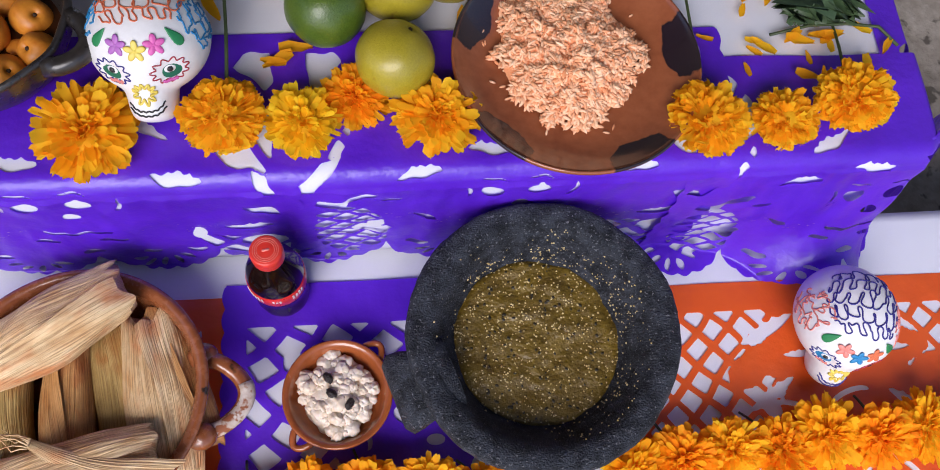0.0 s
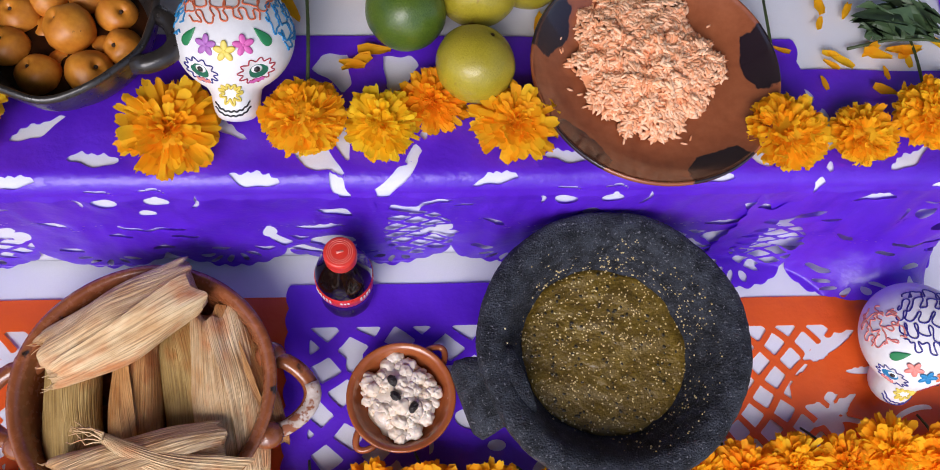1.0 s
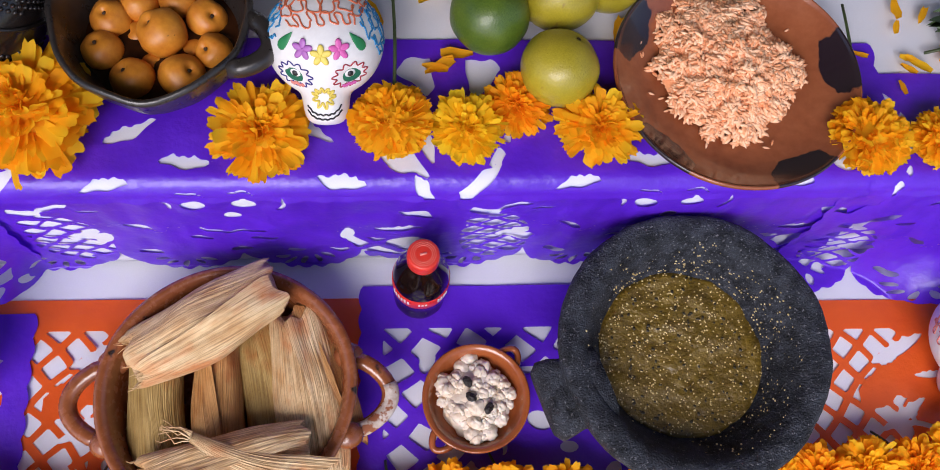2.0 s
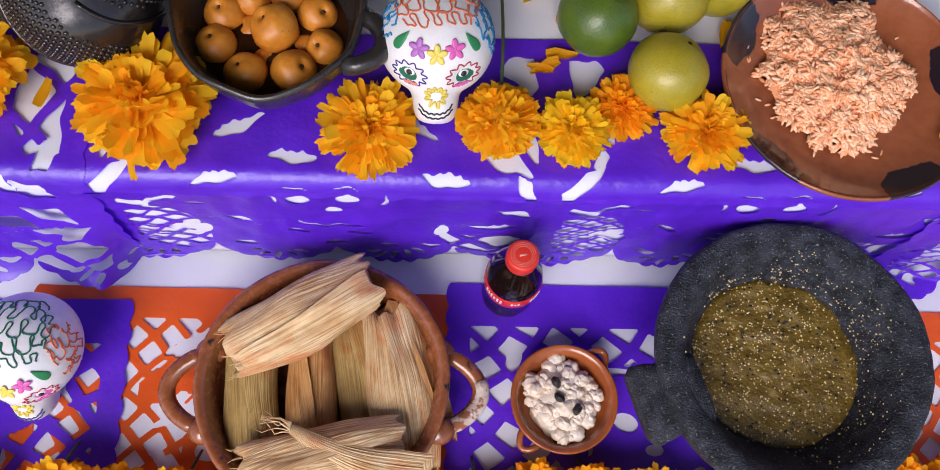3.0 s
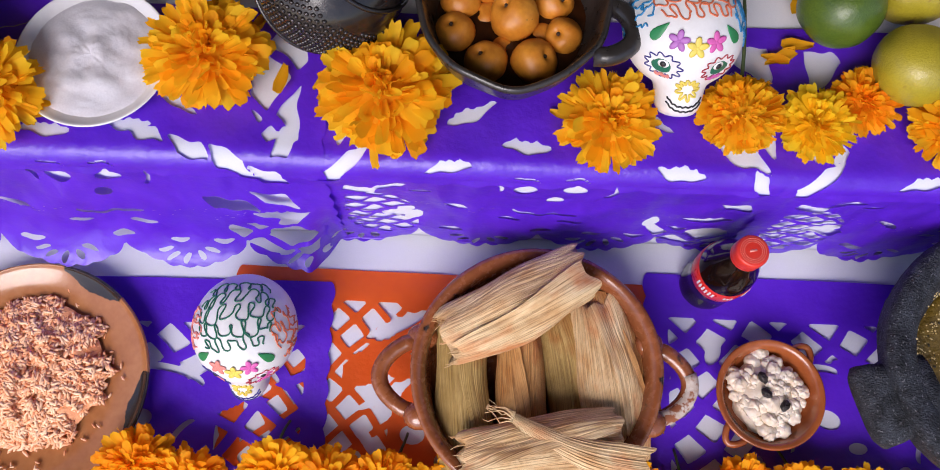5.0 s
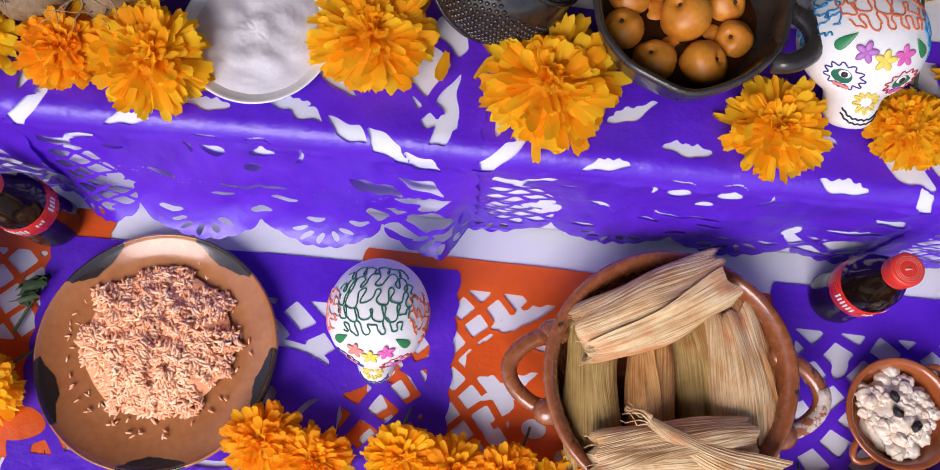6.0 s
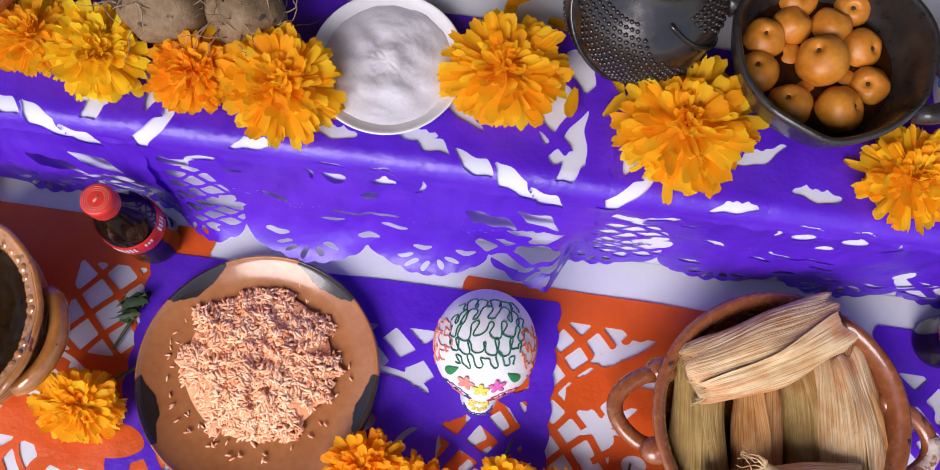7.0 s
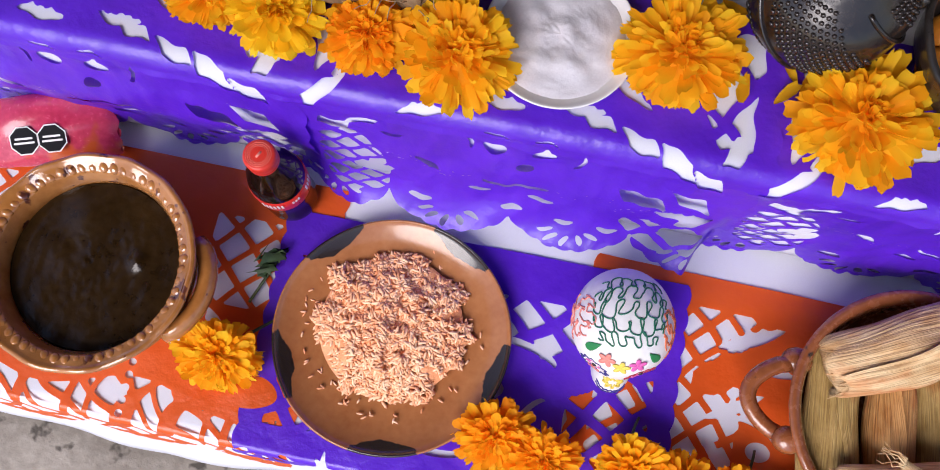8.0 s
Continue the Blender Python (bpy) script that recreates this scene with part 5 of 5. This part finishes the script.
def vase(x, y):
    m = thing("clay_jug", at(x, y, HIGH + 0.004), "dark burnished clay jug with scaly relief bands", "jug")
    prof = smooth_profile([(0.001, 0.002), (0.036, 0.002), (0.042, 0.006), (0.059, 0.030), (0.066, 0.055), (0.062, 0.082), (0.044, 0.105), (0.032, 0.122), (0.030, 0.140), (0.036, 0.152), (0.038, 0.155), (0.034, 0.155), (0.027, 0.14), (0.026, 0.12), (0.001, 0.10)], 6)
    body = mesh("jug_body", Shape().add(*lathe(prof, 80)), JUGCLAY, m)
    scales = Shape()

    def radius_at(z):
        for (r0, z0), (r1, z1) in zip(prof, prof[1:]):
            if z0 <= z <= z1:
                return r0 + (r1 - r0) * (z - z0) / max(1e-6, z1 - z0)
        return 0.05
    for i in range(22):
        z = 0.014 + i * 0.0042
        for j in range(64):
            a = 6.28318 * (j + 0.5 * (i % 2)) / 64
            if math.sin(3 * a + z * 55) > 0.30:
                continue
            r = radius_at(z)
            scales.add(*ball(0.0024, 0.0020, 0.0020, 6, 4), Matrix.Rotation(a, 4, "Z") @ pose(r, 0, z, 0, 20, 90))
    mesh("scale_relief", scales, JUGCLAY, body, kind="stuff")
    for k in range(3):
        pts = []
        for z in np.linspace(0.014, 0.104, 24):
            a = 6.28318 * k / 3 + (math.pi * 0.5 - z * 55 + 0.42) / 3
            pts.append((radius_at(z) * 1.01 * math.cos(a), radius_at(z) * 1.01 * math.sin(a), z))
        mesh("rib", Shape().add(*tube(pts, 0.0022, 6)), JUGCLAY, body)
    return m


vase(-0.506, 0.558)


def tuber(x, y, r, seed):
    m = thing("jicama", at(x, y, HIGH + r * 0.9, 20, 10 * seed, 60 * seed), "earthy brown jicama root with dry root hairs", "root vegetable", "root vegetables")
    v, f = ball(r, r * 0.95, r * 0.86, 32, 22, 0.16, 1.7, seed)
    mesh("root_body", Shape().add(v, f), TUBER, m)
    rng = random.Random(seed)
    hairs = Shape()
    for k in range(44):
        d = Vector((rng.gauss(0, 1), rng.gauss(0, 1), abs(rng.gauss(0.3, 0.8)))).normalized()
        pts = [d * r * 0.92]
        step = (d + Vector((rng.gauss(0, 0.8), rng.gauss(0, 0.8), rng.gauss(0, 0.4)))).normalized() * 0.006
        for i in range(7):
            pts.append(pts[-1] + step)
            step = (step + Vector((rng.gauss(0, 0.0025), rng.gauss(0, 0.0025), rng.gauss(-0.0006, 0.002)))).normalized() * 0.006
        hairs.add(*tube(pts, 0.0007, 4, 0.4))
    mesh("hair_tuft", hairs, ROOTHAIR, m, kind="stuff")
    return m


tuber(-0.846, 0.520, 0.036, 1)
tuber(-0.914, 0.518, 0.042, 2)
tuber(-0.868, 0.590, 0.044, 4)

m = thing("clay_bowl", at(-1.105, 0.535, HIGH + 0.004), "plain orange clay bowl at the back of the raised step", "bowl")
mesh("bowl_body", Shape().add(*lathe(smooth_profile([(0.001, 0.002), (0.04, 0.002), (0.062, 0.016), (0.078, 0.042), (0.080, 0.052), (0.077, 0.053), (0.072, 0.040), (0.05, 0.016), (0.001, 0.010)], 5), 80)), REDCLAY, m)


def loose_petal(x, y, z, size, colour, seed):
    rng = random.Random(seed)
    s = Shape()
    for i, t in enumerate((0, 0.35, 0.7, 1)):
        for q in (-1, 0, 1):
            s.v.append((size * 0.20 * (0.3, 0.8, 1, 0.6)[i] * q, size * (t - 0.5), 0.002 + 0.15 * size * q * q * rng.uniform(0.4, 1.2) + 0.12 * size * t * t))
    s.f = grid_faces(4, 3)
    ob = tagged(mesh("loose_petal", s, PETALS[colour]), label="loose marigold petal fallen on the cloth", category="petal", group="loose petals")
    ob.matrix_world = at(x, y, z, 0, 0, rng.random() * 360)
    return ob


rng = random.Random(77)
for cx, cy, n, sx, sy in ((0.365, 0.565, 12, 0.04, 0.03), (0.43, 0.545, 8, 0.06, 0.02), (-0.505, 0.487, 8, 0.035, 0.028), (-0.12, 0.575, 9, 0.025, 0.04), (-0.21, 0.465, 4, 0.05, 0.01), (-0.62, 0.575, 4, 0.04, 0.03), (0.085, 0.56, 4, 0.02, 0.03)):
    for k in range(n):
        loose_petal(rng.gauss(cx, sx), rng.gauss(cy, sy), HIGH + 0.005, rng.uniform(0.016, 0.032), rng.choice((0, 2, 2)), rng.random())

def leaf_sprig(m, stem, first, run, count, spread, longest, seed, label):
    """Narrow pointed leaves along a bent stem."""
    ob = thing("leaf_sprig", m, label, "sprig")
    mesh("stem", Shape().add(*tube(stem, 0.0017, 7)), GREEN, ob)
    rng = random.Random(seed)
    for k in range(count):
        t, length = first + run * k / max(1, count - 1), rng.uniform(0.6, 1.0) * longest
        s = Shape()
        for i in range(7):
            q = i / 6
            w = 0.0031 * math.sin(math.pi * min(1, 0.12 + 0.88 * q)) + 0.0002
            s.v += [(-w, length * q, 0.006 * q), (0, length * q, 0.0035 * q), (w, length * q, 0.006 * q)]
        s.f = grid_faces(7, 3)
        s.v = [tuple(pose(t, 0, 0.004, rng.uniform(0, 28), 0, rng.uniform(*spread)) @ Vector(p)) for p in s.v]
        mesh("leaf", s, LEAFGREEN, ob)
    return ob


leaf_sprig(at(0.440, 0.556, HIGH + 0.006), [(-0.045, -0.010, 0.003), (0, 0, 0.004), (0.04, 0.0, 0.006), (0.075, -0.004, 0.006), (0.092, -0.026, 0.004)], -0.02, 0.055, 17, (-95, 60), 0.046, 5,
           "dark green leafy marigold sprig lying on white cloth")
leaf_sprig(at(-0.972, 0.262, LOW + 0.006, 0, 0, 62), [(-0.035, -0.004, 0.002), (0, 0, 0.004), (0.022, 0.003, 0.005)], -0.006, 0.022, 4, (-120, 40), 0.026, 9,
           "small dark green leaves beside the rice plate")

# snack bag behind the mole pot
m = thing("snack_bag", at(-1.240, 0.366, LOW + 0.034, 24, 0, 18, 0.78), "shiny pink snack bag with two black warning octagons", "bag")
s = Shape()
for i in range(25):
    for j in range(40):
        t, a = i / 24, 6.28318 * j / 40
        puff = math.sin(math.pi * t) ** 0.6
        s.v.append(((t - 0.5) * 0.19 + 0.003 * math.sin(9 * a) * (1 - puff), 0.05 * (0.86 + 0.14 * puff) * math.cos(a) + 0.002 * noise.noise(Vector((t * 9, a, 2))), 0.024 * puff * math.sin(a) * (1 + 0.08 * math.sin(5 * a + 9 * t)) + 0.0005 * math.sin(a)))
s.f = grid_faces(25, 40, True)
mesh("pouch", s, FOIL, m)
for dx in (-0.024, 0.014):
    o = Shape()
    ring = [(dx + 0.019 * math.cos(radians(22.5 + 45 * k)), -0.012 + 0.019 * math.sin(radians(22.5 + 45 * k))) for k in range(8)]
    o.v = [(a, b, 0.0268) for a, b in ring] + [(a, b, 0.0258) for a, b in ring]
    o.f = [tuple(range(8))] + [(k, k + 8, (k + 1) % 8 + 8, (k + 1) % 8) for k in range(8)]
    rim = Shape().add([(dx + (a - dx) * 1.1, -0.012 + (b + 0.012) * 1.1, 0.0262) for a, b in ring], [tuple(range(8))])
    mesh("octagon_rim", rim, WHITEINK, m, smooth=False)
    oct_ = mesh("warning_octagon", o, BLACKINK, m, "black octagon with two lines of small white print", smooth=False)
    for b, w in ((-0.009, 0.012), (-0.015, 0.014)):
        mesh("print_bar", Shape().add(*block(dx - w, dx + w, b - 0.0014, b + 0.0014, 0.0267, 0.0272, 0.0002)), WHITEINK, oct_, smooth=False)
